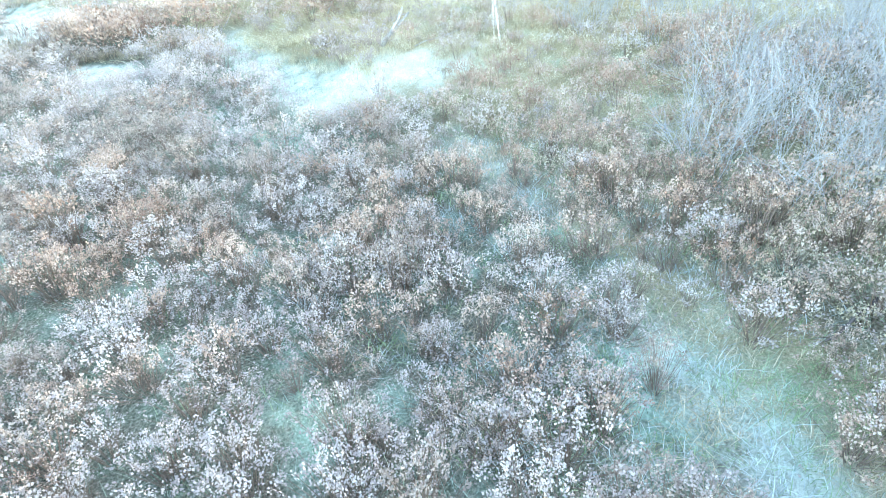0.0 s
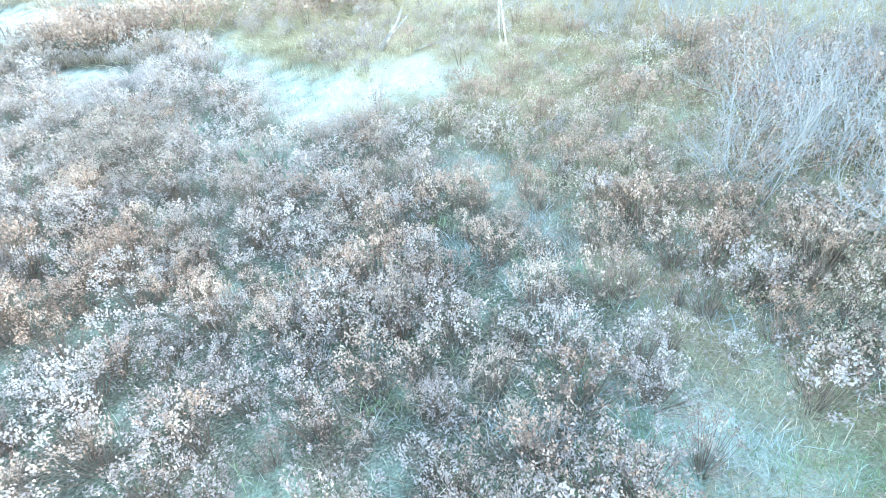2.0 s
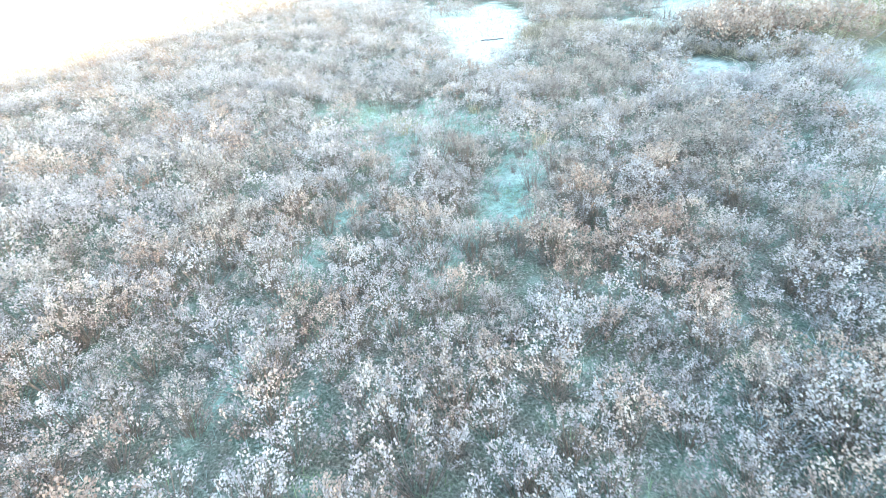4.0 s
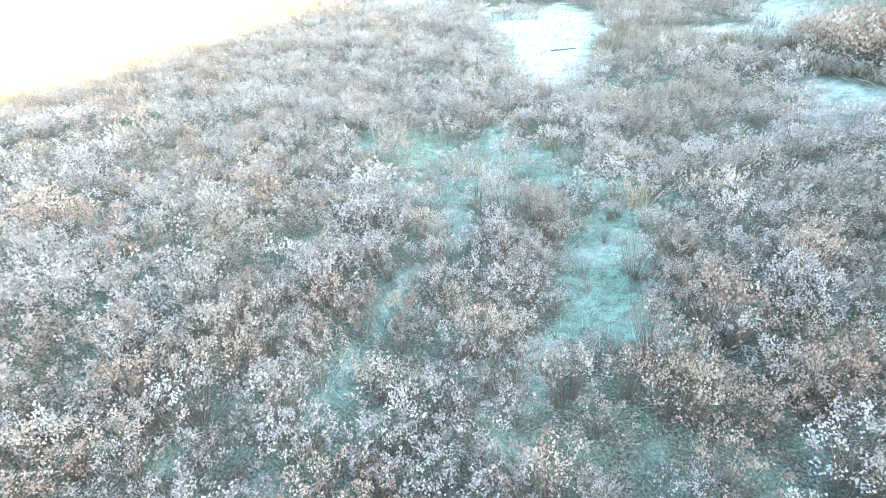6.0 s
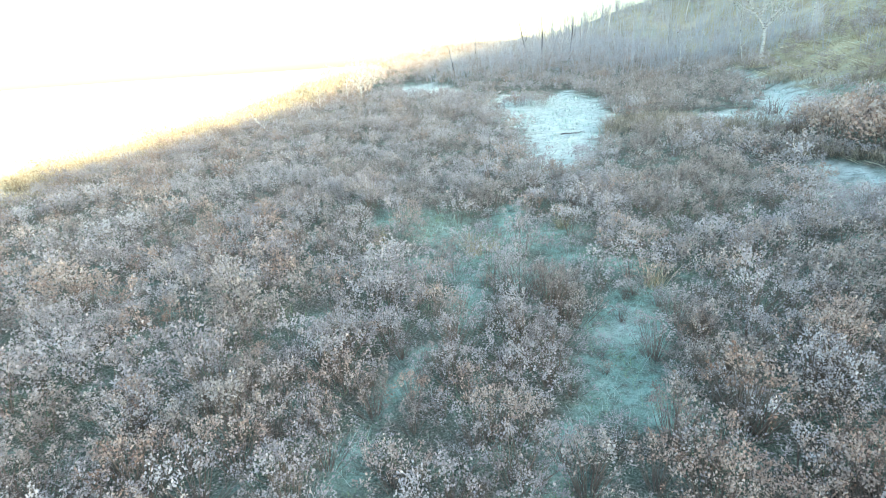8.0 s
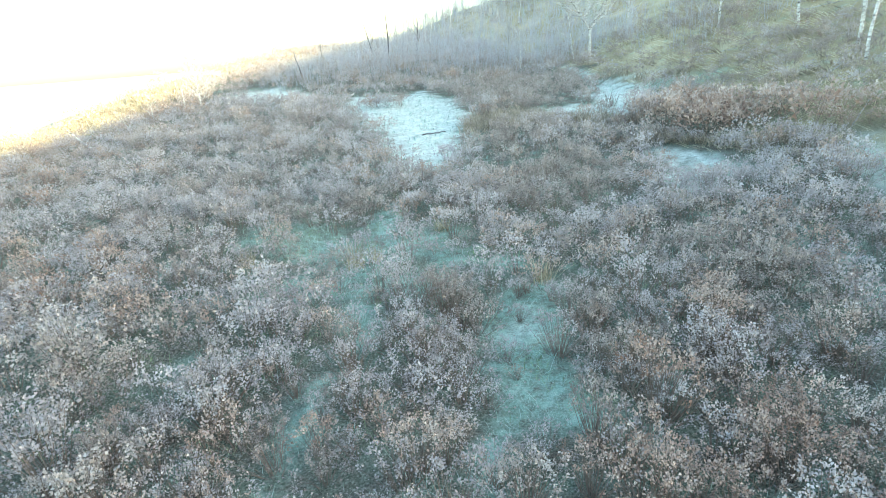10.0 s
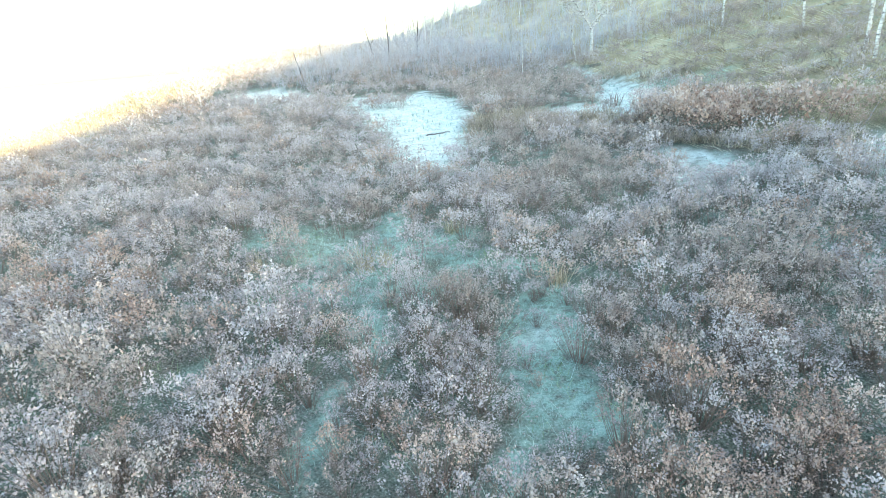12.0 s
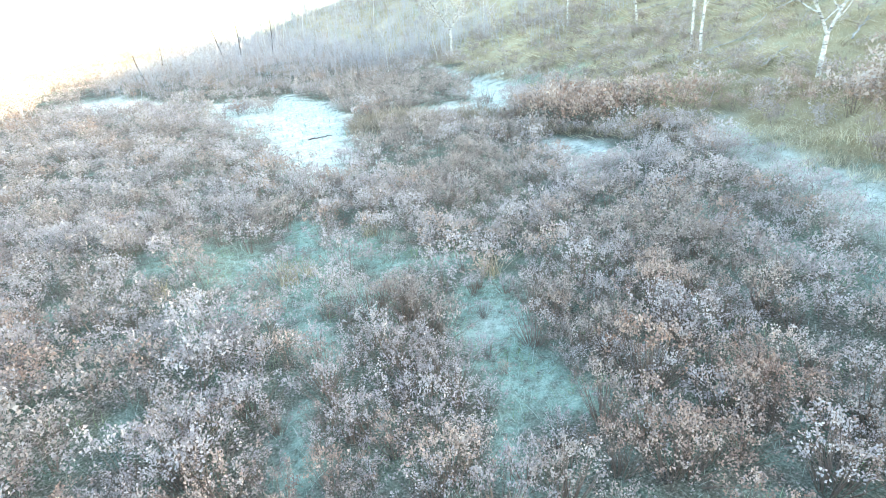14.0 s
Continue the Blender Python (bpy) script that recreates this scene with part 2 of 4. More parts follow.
RIME_HOLLOWS = [
    [(-4.0, 20.0, 0.8), (-4.2, 24.0, 1.6), (-5.3, 29.5, 2.6), (-7.2, 36.0, 3.4), (-8.6, 39.5, 3.0), (-10.4, 41.0, 1.6), (-12.2, 40.6, 0.9)],
    [(-21.0, 46.5, 1.9), (-16.5, 43.5, 1.9)],
    [(4.7, 28.2, 0.9), (5.4, 31.0, 1.4), (5.2, 35.5, 0.9)],
    [(1.6, 29.8, 1.2), (3.2, 29.8, 1.2)],
]
THIN_RIME = [
    [(4.2, 19.9, 0.5), (4.9, 18.4, 0.8), (5.4, 17.6, 0.5)],
    [(5.0, 17.4, 0.8), (4.1, 16.8, 0.8), (4.0, 16.0, 0.4)],
    [(8.6, 17.0, 0.3), (7.9, 14.4, 0.5), (7.6, 12.2, 0.6), (7.4, 10.4, 0.7), (7.1, 8.6, 0.6)],
    [(8.0, 9.6, 0.7), (9.1, 7.6, 0.9), (9.7, 6.4, 0.5)],
    [(3.9, 51.0, 0.1), (4.6, 42.5, 0.2), (5.8, 36.3, 0.3), (7.7, 35.2, 0.3)],
]
RIMED_TRAILS = [
    [(7.3, 3.8, 0.30), (6.7, 2.4, 0.25), (6.3, 1.1, -0.12), (5.8, -0.3, -0.20), (5.2, -1.1, 0.12), (4.75, -1.8, 0.22), (4.45, -2.4, 0.30), (4.3, -2.9, 0.40), (3.8, -4.2, 0.42)],
    [(-0.9, 9.7, 0.0), (-1.2, 9.2, 0.1), (-1.0, 8.8, 0.0)],
]
GRASS_CLEARINGS = [
    [(-4.6, 15.2, 0.4), (-4.4, 12.7, 0.3), (-4.2, 10.8, 0.2), (-3.9, 9.2, 0.22), (-4.0, 8.2, 0.10), (-4.2, 7.2, 0.10), (-4.1, 6.0, 0.10), (-4.2, 5.0, 0.12), (-4.1, 3.5, 0.12), (-3.8, 1.0, 0.10)],
    [(-0.8, 10.3, 0.55), (-1.0, 9.3, 0.8), (-1.1, 8.3, 0.5), (-1.4, 7.1, 0.25), (-1.7, 6.0, 0.2), (-1.9, 4.6, 0.1)],
    [(-0.8, 8.0, 0.3), (-0.4, 6.9, 0.3)],
    [(-2.6, 12.0, 0.35), (-1.0, 11.6, 0.3)],
    [(6.0, 8.5, 0.15), (5.2, 6.5, 0.15)],
    [(1.3, 1.1, 0.12), (1.1, 0.2, 0.15)],
    [(4.6, -0.8, 0.05), (4.2, -1.5, 0.25), (3.8, -2.3, 0.30)],
]
VERGE = [(6.3, 0.3, 0.25), (5.75, -1.5, 0.45), (5.3, -2.9, 0.6), (4.9, -4.4, 0.8)]
SPARSE = [[(-7.2, 14.0, 0.8), (-5.0, 12.6, 1.0), (-3.0, 13.2, 0.8)], [(-5.6, 11.0, 0.6), (-3.2, 11.0, 0.6)], [(4.9, 12.0, 0.1), (5.5, 6.5, 0.2)],
          [(7.5, 32.0, 1.2), (9.4, 30.2, 1.0)], [(4.9, -1.6, 0.05), (4.6, -3.0, 0.4)]]


def clumps(x, y):
    """Where the shrubs stand in mounds, and where they leave gaps."""
    return rough(x, y, 1.5, 18)


def land(x, y):
    """The cover at a place: rime, rimed grass, dry grass, and room for shrubs, each 0 to 1."""
    wob = 0.30 * rough(x, y, 1.5, 11) + 0.15 * rough(x, y, 0.5, 12)
    far = 1 + 0.05 * np.clip(y, 0, 60)
    hollow = np.max([along(x, y, c) for c in RIME_HOLLOWS], 0) + wob * 0.8 * far
    thin_rime = np.max([along(x, y, c) for c in THIN_RIME], 0) + wob
    trail = np.max([along(x, y, c) for c in RIMED_TRAILS], 0) + wob * 0.3 + 0.05
    green = np.max([along(x, y, c) for c in GRASS_CLEARINGS], 0) + wob * 0.6
    thin = np.max([along(x, y, c) for c in SPARSE], 0) + wob
    toe = 5.8 - 2.0 * (1 - smooth(-6, 4, y)) - 4.0 * smooth(28, 48, y) - 21.0 * smooth(50, 97, y)
    slope = smooth(1.0, 4.0, x - toe + 1.5 * rough(x, y, 6, 14)) * smooth(0.5, 4.5, y + 0.3 * x)
    frost = np.maximum(smooth(-0.7, 0.6, hollow), 0.56 * smooth(-0.35, 0.35, trail))
    frost = np.maximum(frost, np.clip(0.78 + 0.55 * rough(x, y, 1.1, 16), 0.15, 1.0) * smooth(-0.5, 0.4, thin_rime))
    grass = np.maximum(smooth(-0.25, 0.2, green), 0.75 * smooth(-0.5, 0.4, thin))
    gaps = smooth(0.62, 0.9, rough(x, y, 1.5, 15))
    grass = np.maximum(grass, 0.5 * gaps)
    room = (1 - smooth(-0.30, 0.25, np.maximum(np.maximum(hollow, thin_rime), np.maximum(trail, green)))) * (1 - 0.42 * smooth(-0.3, 0.3, thin)) * (1 - 0.45 * gaps)
    room = room * (0.62 + 0.38 * smooth(-0.85, -0.15, clumps(x, y)))
    return frost, grass, slope, room * (1 - 0.72 * slope)


# ---------------------------------------------------------------- mesh helpers


def quad_mesh(name, verts, quads, material, smooth_shade=False, rime=None):
    me = bpy.data.meshes.new(name)
    verts, quads = np.asarray(verts, np.float32), np.asarray(quads, np.int32)
    me.vertices.add(len(verts))
    me.vertices.foreach_set("co", verts.ravel())
    me.loops.add(quads.size)
    me.loops.foreach_set("vertex_index", quads.ravel())
    me.polygons.add(len(quads))
    me.polygons.foreach_set("loop_start", np.arange(0, quads.size, quads.shape[1], dtype=np.int32))
    me.materials.append(material)
    if smooth_shade:
        me.polygons.foreach_set("use_smooth", np.ones(len(quads), bool))
    me.update(calc_edges=True)
    if rime is not None:
        me.attributes.new("rime", "FLOAT", "POINT").data.foreach_set("value", np.asarray(rime, np.float32))
    return me


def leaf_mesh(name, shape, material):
    """Foliage from (verts, faces, rime): the rime on each leaf, with shade painted in low down."""
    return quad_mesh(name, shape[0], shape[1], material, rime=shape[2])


class Bits:
    """A growing heap of vertices and four-sided faces."""

    def __init__(self):
        self.v, self.q, self.n = [], [], 0

    def add(self, verts, quads):
        self.v.append(np.asarray(verts, float))
        self.q.append(np.asarray(quads, int) + self.n)
        self.n += len(verts)

    def arrays(self):
        return np.concatenate(self.v), np.concatenate(self.q)

    def tube(self, points, radii, sides=3, cap=False):
        points, radii = np.asarray(points, float), np.asarray(radii, float)
        ahead = np.gradient(points, axis=0)
        ahead /= np.linalg.norm(ahead, axis=1, keepdims=True) + 1e-9
        ref = np.array([1.0, 0.0, 0.0]) if abs(ahead[0, 0]) < 0.8 else np.array([0.0, 1.0, 0.0])
        u = np.cross(ahead, ref)
        u /= np.linalg.norm(u, axis=1, keepdims=True) + 1e-9
        w = np.cross(ahead, u)
        a = np.arange(sides) * 2 * np.pi / sides
        ring = points[:, None] + radii[:, None, None] * (np.cos(a)[None, :, None] * u[:, None] + np.sin(a)[None, :, None] * w[:, None])
        k, s = np.meshgrid(np.arange(len(points) - 1), np.arange(sides), indexing="ij")
        k, s = k.ravel() * sides, s.ravel()
        t = (s + 1) % sides
        quads = np.stack([k + s, k + t, k + t + sides, k + s + sides], 1)
        if cap and sides == 8:
            e = (len(points) - 1) * sides
            quads = np.concatenate([quads, [[e, e + 1, e + 2, e + 3], [e + 3, e + 4, e + 7, e], [e + 4, e + 5, e + 6, e + 7],
                                            [7, 6, 5, 4], [4, 3, 0, 7], [3, 2, 1, 0]]])
        self.add(ring.reshape(-1, 3), quads)

    def leaves(self, at, along_dir, size, rng, wide=0.6, kite=False):
        """One small leaf at each place: a wedge, narrow at its stalk, or a cupped four-sided blade."""
        n = len(at)
        d = along_dir / (np.linalg.norm(along_dir, axis=1, keepdims=True) + 1e-9)
        s = np.cross(d, rng.normal(size=(n, 3)) * 0.6 + np.array([0, 0, 1.0]))
        s /= np.linalg.norm(s, axis=1, keepdims=True) + 1e-9
        ln = (size * rng.uniform(0.7, 1.3, n))[:, None]
        half = 0.5 * wide * ln * s
        if kite:
            cup = 0.12 * ln * np.cross(s, d)
            v = np.stack([at, at + 0.60 * ln * d + half + cup, at + ln * d, at + 0.50 * ln * d - half + cup], 1)
        else:
            v = np.stack([at, at + ln * d + half, at + 0.85 * ln * d - half], 1)
        k = v.shape[1]
        self.add(v.reshape(-1, 3), np.arange(k * n).reshape(-1, k))


def scattered(protos, which, place, yaw, scale):
    """Copies of prototype (verts, quads) pairs at many places, joined into one pair of arrays."""
    vs, qs, rs, n = [], [], [], 0
    for k, (v, q, *r) in enumerate(protos):
        sel = np.nonzero(which == k)[0]
        if not len(sel):
            continue
        c, s = np.cos(yaw[sel]), np.sin(yaw[sel])
        sc = scale[sel]
        out = np.empty((len(sel), len(v), 3), np.float32)
        out[:, :, 0] = (c[:, None] * v[:, 0] - s[:, None] * v[:, 1]) * sc[:, None] + place[sel, 0, None]
        out[:, :, 1] = (s[:, None] * v[:, 0] + c[:, None] * v[:, 1]) * sc[:, None] + place[sel, 1, None]
        out[:, :, 2] = v[:, 2] * sc[:, None] + place[sel, 2, None]
        vs.append(out.reshape(-1, 3))
        qs.append((q[None] + (np.arange(len(sel)) * len(v))[:, None, None] + n).reshape(-1, q.shape[1]))
        rs.extend(np.tile(r[0], len(sel)) for _ in r)
        n += len(sel) * len(v)
    return (np.concatenate(vs), np.concatenate(qs)) + ((np.concatenate(rs),) if rs else ())


# ---------------------------------------------------------------- ground


def grid_line(lo, hi, step, reach, grow=1.16):
    line, d = list(np.arange(lo, hi + step / 2, step)), step
    a, b = lo, hi
    while b < reach:
        d *= grow
        a, b = a - d, b + d
        line = [a] + line + [b]
    return np.array(line)


def build_ground():
    xs, ys = grid_line(-14, 14, 0.28, 3500), grid_line(-6, 44, 0.32, 3500)
    gx, gy = np.meshgrid(xs, ys)
    gz = height(gx, gy)
    verts = np.stack([gx, gy, gz], -1).reshape(-1, 3)
    nx, ny = len(xs), len(ys)
    i, j = np.meshgrid(np.arange(nx - 1), np.arange(ny - 1))
    k = (j * nx + i).ravel()
    me = quad_mesh("ground", verts, np.stack([k, k + 1, k + nx + 1, k + nx], 1), M_GROUND, smooth_shade=True)
    frost, grass, straw, _ = land(verts[:, 0], verts[:, 1])
    beyond = smooth(45, 80, np.hypot(verts[:, 0], verts[:, 1] - 10))
    straw = np.maximum(np.maximum(straw, 0.9 * beyond), smooth(25, 30, -verts[:, 0] - 0.12 * (verts[:, 1] - 25)))
    bank = smooth(6.2, 8.0, verts[:, 0] - 0.12 * verts[:, 1]) * (np.abs(verts[:, 1] - 2) < 9)
    straw = np.maximum(straw, 0.75 * np.maximum(bank, smooth(-0.5, 0.3, along(verts[:, 0], verts[:, 1], VERGE))))
    # frost mask also whitens the far plain, painting in its sunlit glare
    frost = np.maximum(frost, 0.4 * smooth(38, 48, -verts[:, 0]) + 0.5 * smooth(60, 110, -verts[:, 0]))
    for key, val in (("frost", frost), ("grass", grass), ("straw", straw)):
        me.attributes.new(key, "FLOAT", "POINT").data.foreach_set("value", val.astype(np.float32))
    tagged(new("ground", me), "rolling meadow ground with rimed hollows, teal grass and brown litter", "ground", kind="structure")


build_ground()

# ---------------------------------------------------------------- shrubs


def shrub_arrays(seed, tips, per, tall, wide, leaf, slim=0.85, kite=False):
    """A leafy shrub: stems that fan out from the foot into a few rounded heads, each roofed with leaves, bare and dark beneath."""
    rng = np.random.default_rng(seed)
    wood, foliage, rime = Bits(), Bits(), []
    tone = rng.uniform(-0.20, 0.16)
    heads = []
    for k in range(rng.integers(3, 6)):
        a, r = k * 2.4 + rng.uniform(-0.5, 0.5), wide * (0.12 if k == 0 else rng.uniform(0.42, 0.66))
        size = wide * rng.uniform(0.44, 0.62)
        heads.append((np.array([np.cos(a) * r, np.sin(a) * r, tall * rng.uniform(0.78, 1.04) - 0.85 * size - 0.25 * r]), size))
    for k in range(tips):
        for _ in range(4):
            hub, size = heads[k % len(heads)]
            a, z = k * 2.4 + rng.uniform(-0.6, 0.6), rng.uniform(-0.12, 1.0)
            d = np.array([np.cos(a) * np.sqrt(1 - z * z), np.sin(a) * np.sqrt(1 - z * z), z])
            tip = hub + d * size * rng.uniform(0.78, 1.22) * [1, 1, 0.85]
            if all(np.linalg.norm((tip - c) / [1, 1, 0.85]) > 0.8 * q for c, q in heads):
                break
        foot = np.array([tip[0] * 0.22, tip[1] * 0.22, -0.06])
        bend = rng.normal(size=3) * [0.04, 0.04, 0]
        if kite or k % 3 == 0:
            u = np.linspace(0, 1, 3 if kite and k % 3 == 0 else 2)[:, None]
            wood.tube(foot + (tip - foot) * u + bend * np.sin(u * 3.14), np.linspace(0.0055, 0.002, len(u)) * tall / 0.75, 3)
        back = (foot - tip) / np.linalg.norm(foot - tip)
        at = tip + back * leaf * rng.uniform(0, 3.2, (per, 1)) + rng.normal(size=(per, 3)) * leaf * 0.85
        foliage.leaves(at, d * 0.8 + [0, 0, 0.45] + rng.normal(size=(per, 3)) * 0.6, leaf, rng, slim, kite)
        # rime thins towards the low sides, and their shade is painted in with it
        rime_and_shade = np.clip(0.34 + 0.42 * d[2] + tone + 0.12 * rng.normal() + rng.normal(size=per) * 0.12, 0, 1)
        rime.append(np.repeat(rime_and_shade, 4 if kite else 3))
    return wood.arrays(), foliage.arrays() + (np.concatenate(rime),)


CLOSE_SHRUBS = [shrub_arrays(100 + k, 40, 17, 0.58 + 0.05 * (k % 4), 0.42 + 0.03 * (k % 3), 0.027, 0.72, True) for k in range(9)]
SHRUBS = [shrub_arrays(130 + k, 30, 14, 0.60 + 0.05 * (k % 4), 0.43 + 0.03 * (k % 3), 0.039, 0.80) for k in range(9)]
MID_SHRUBS = [shrub_arrays(200 + k, 22, 12, 0.64 + 0.05 * (k % 3), 0.47, 0.048, 0.80) for k in range(7)]
FAR_SHRUBS = [shrub_arrays(220 + k, 17, 9, 0.68 + 0.05 * (k % 3), 0.53, 0.069, 0.80) for k in range(6)]

RUST_SPOTS = [(-2.9, 6.2, 0.5), (-0.7, 5.3, 0.4), (2.4, 0.4, 0.55), (3.0, 0.9, 0.4), (2.1, 8.7, 0.5), (-1.9, 9.6, 0.0), (1.3, 4.6, 0.6), (8.0, -1.6, 1.3), (7.0, -2.6, 0.8),
              (-0.6, 2.6, 0.3), (3.9, 2.6, 0.4), (6.4, 22.3, 1.1), (0.2, 5.0, 0.8), (1.8, 6.4, 0.8), (2.6, 4.0, 0.6), (1.0, 7.8, 0.5)]
BROWN_SPOTS = [(-2.1, 9.7, 0.5), (-7.8, 15.2, 0.7), (-5.5, 14.8, 0.6), (-1.5, 24.0, 3.0), (0.2, 18.0, 2.2), (0.5, 38.0, 5.0), (8.0, 19.5, 1.5), (3.2, 9.5, 1.2), (2.2, 11.8, 1.2), (0.8, 15.5, 1.2), (-6.2, 5.2, 0.9), (-7.6, 8.2, 1.0)]
FOOT_BRUSH = [(10.2, 16.8, 0.9), (11.2, 14.6, 1.2), (12.6, 12.8, 1.1)]
MOUND = [(5.3, 23.7, 1.1), (6.6, 21.9, 1.6), (8.2, 19.9, 1.5), (9.2, 18.6, 1.1)]
DRY_RISE = [(-2.3, 25.9, 0.7), (-0.4, 28.6, 1.5), (1.6, 27.6, 1.2), (3.6, 25.6, 1.1)]


def kind_at(x, y, rng):
    """0 rimed mauve, 1 rust, 2 russet brown, 3 painted sunlit gold, on the sunny crest."""
    kind = np.zeros(len(x), int)
    mixn = rough(x, y, 3.5, 21) + 0.5 * rng.normal(size=len(x))
    kind[mixn > 1.1] = 1
    kind[rng.uniform(size=len(x)) < 0.17 - 0.10 * smooth(5, 12, y)] = 1
    kind[rng.uniform(size=len(x)) < 0.6 * smooth(7.5, 9.0, x) * smooth(7, 9, y)] = 2
    kind[rng.uniform(size=len(x)) < 0.35 * smooth(17, 23, -x - 0.12 * (y - 25))] = 1
    kind[(mixn < -0.55)] = 2
    kind[(rng.uniform(size=len(x)) < 0.6 * smooth(3.5, 6.5, x)) & (y < 6)] = 1
    kind[(rng.uniform(size=len(x)) < smooth(16, 34, y) * (0.15 + 0.5 * smooth(-9, -2, x + 0.0 * y)))] = 2
    for spots, k in ((RUST_SPOTS, 1), (BROWN_SPOTS, 2)):
        for sx, sy, r in spots:
            kind[np.hypot(x - sx, y - sy) + 0.15 * rng.normal(size=len(x)) < r] = k
    kind[along(x, y, DRY_RISE) > 0] = 2
    mound = np.maximum(along(x, y, MOUND), along(x, y, FOOT_BRUSH)) > 0
    kind[mound] = np.where(rng.uniform(size=mound.sum()) < 0.75, 1, 2)
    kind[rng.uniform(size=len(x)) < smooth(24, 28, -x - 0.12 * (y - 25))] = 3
    return kind


def jittered(x0, x1, y0, y1, step, rng):
    gx, gy = np.meshgrid(np.arange(x0, x1, step), np.arange(y0, y1, step))
    n = gx.size
    return gx.ravel() + rng.uniform(-0.5, 0.5, n) * step, gy.ravel() + rng.uniform(-0.5, 0.5, n) * step


LEAF_MATS = (M_PALE, M_RUST, M_BROWN, M_SUN_GOLD)
LEAF_LABELS = ("leafy knee-high shrub with rimed pale mauve leaves", "leafy knee-high shrub with rust-orange frosted leaves", "leafy knee-high shrub with dull russet-brown leaves")

LEAF_GROUPS = ("pale shrubs in the meadow", "rust shrubs in the meadow", "brown shrubs in the meadow")


def near_shrub_places():
    rng = np.random.default_rng(7)
    x, y = jittered(-13, 12, -5.5, 18, 0.51, rng)
    room = land(x, y)[3]
    frost = land(x, y)[0]
    keep = rng.uniform(size=len(x)) < np.maximum(room, 0.40 * (1 - frost)) * 0.97
    bank = smooth(7.6, 9.0, x - 0.25 * y)
    keep |= rng.uniform(size=len(x)) < 0.85 * bank * (1 - frost)
    brow = smooth(0.0, 0.35, x - np.interp(y, [-5, -3.8, -2.6, -1.5, 0.3, 2.0], [5.1, 5.4, 5.75, 6.0, 6.0, 6.9])) * (1 - smooth(1.5, 3.5, y))
    keep |= rng.uniform(size=len(x)) < 0.9 * brow * (1 - frost)
    room = np.maximum(room * (1 - 0.8 * bank * smooth(0.0, 2.0, y)), 0.55 * brow)
    x, y, room = x[keep], y[keep], room[keep]
    return x, y, kind_at(x, y, rng), room, rng


def build_near_shrubs():
    x, y, kind, room, rng = near_shrub_places()
    n = len(x)
    place = np.stack([x, y, height(x, y)], 1)
    yaw = rng.uniform(0, 6.283, n)
    scale = 1.12 * rng.uniform(0.74, 1.12, n) * (0.74 + 0.52 * smooth(-0.8, 0.8, clumps(x, y)) + 0.12 * rough(x, y, 4.0, 23)) * (0.56 + 0.44 * np.sqrt(room))
    which = rng.integers(0, 9, n)
    # a stretch of the meadow where every shrub is a thing of its own
    own = np.zeros(n, bool)
    here = (x > -3.9) & (x < 3.6) & (y > -0.6) & (y < 10.4)
    own |= here & (np.cumsum(here) <= 300)
    wood_meshes = [quad_mesh("stem_clump", *w, M_STEM) for w, _ in CLOSE_SHRUBS]
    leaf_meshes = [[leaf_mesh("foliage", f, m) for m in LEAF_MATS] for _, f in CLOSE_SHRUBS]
    for k in np.nonzero(own)[0]:
        root = new("shrub")
        tagged(root, LEAF_LABELS[kind[k]], "shrub", LEAF_GROUPS[kind[k]])
        root.matrix_basis = Matrix.LocRotScale(place[k], Euler((0, 0, yaw[k])), (scale[k],) * 3)
        for nm, me in (("stem_clump", wood_meshes[which[k]]), ("foliage", leaf_meshes[which[k]][kind[k]])):
            new(nm, me).parent = root
    close = along(x, y, [(-1.0, 1.5, 7.5), (2.0, 0.0, 6.0)]) > 0
    for protos, band, nm in ((CLOSE_SHRUBS, close & ~own, "shrub_thicket"), (SHRUBS, ~close & ~own, "outer_thicket")):
        v, q = scattered([w for w, _ in protos], which[band], place[band], yaw[band], scale[band])
        root = new(nm, quad_mesh("stem_clump", v, q, M_STEM))
        tagged(root, "dense thicket of knee-high shrubs with frosted autumn leaves", "shrubs", kind="stuff")
        for k, (mat, leafy) in enumerate(zip(LEAF_MATS, ("mauve_foliage", "rust_foliage", "brown_foliage"))):
            sel = band & (kind == k)
            shape = scattered([f for _, f in protos], which[sel], place[sel], yaw[sel], scale[sel])
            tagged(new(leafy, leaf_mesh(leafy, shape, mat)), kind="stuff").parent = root


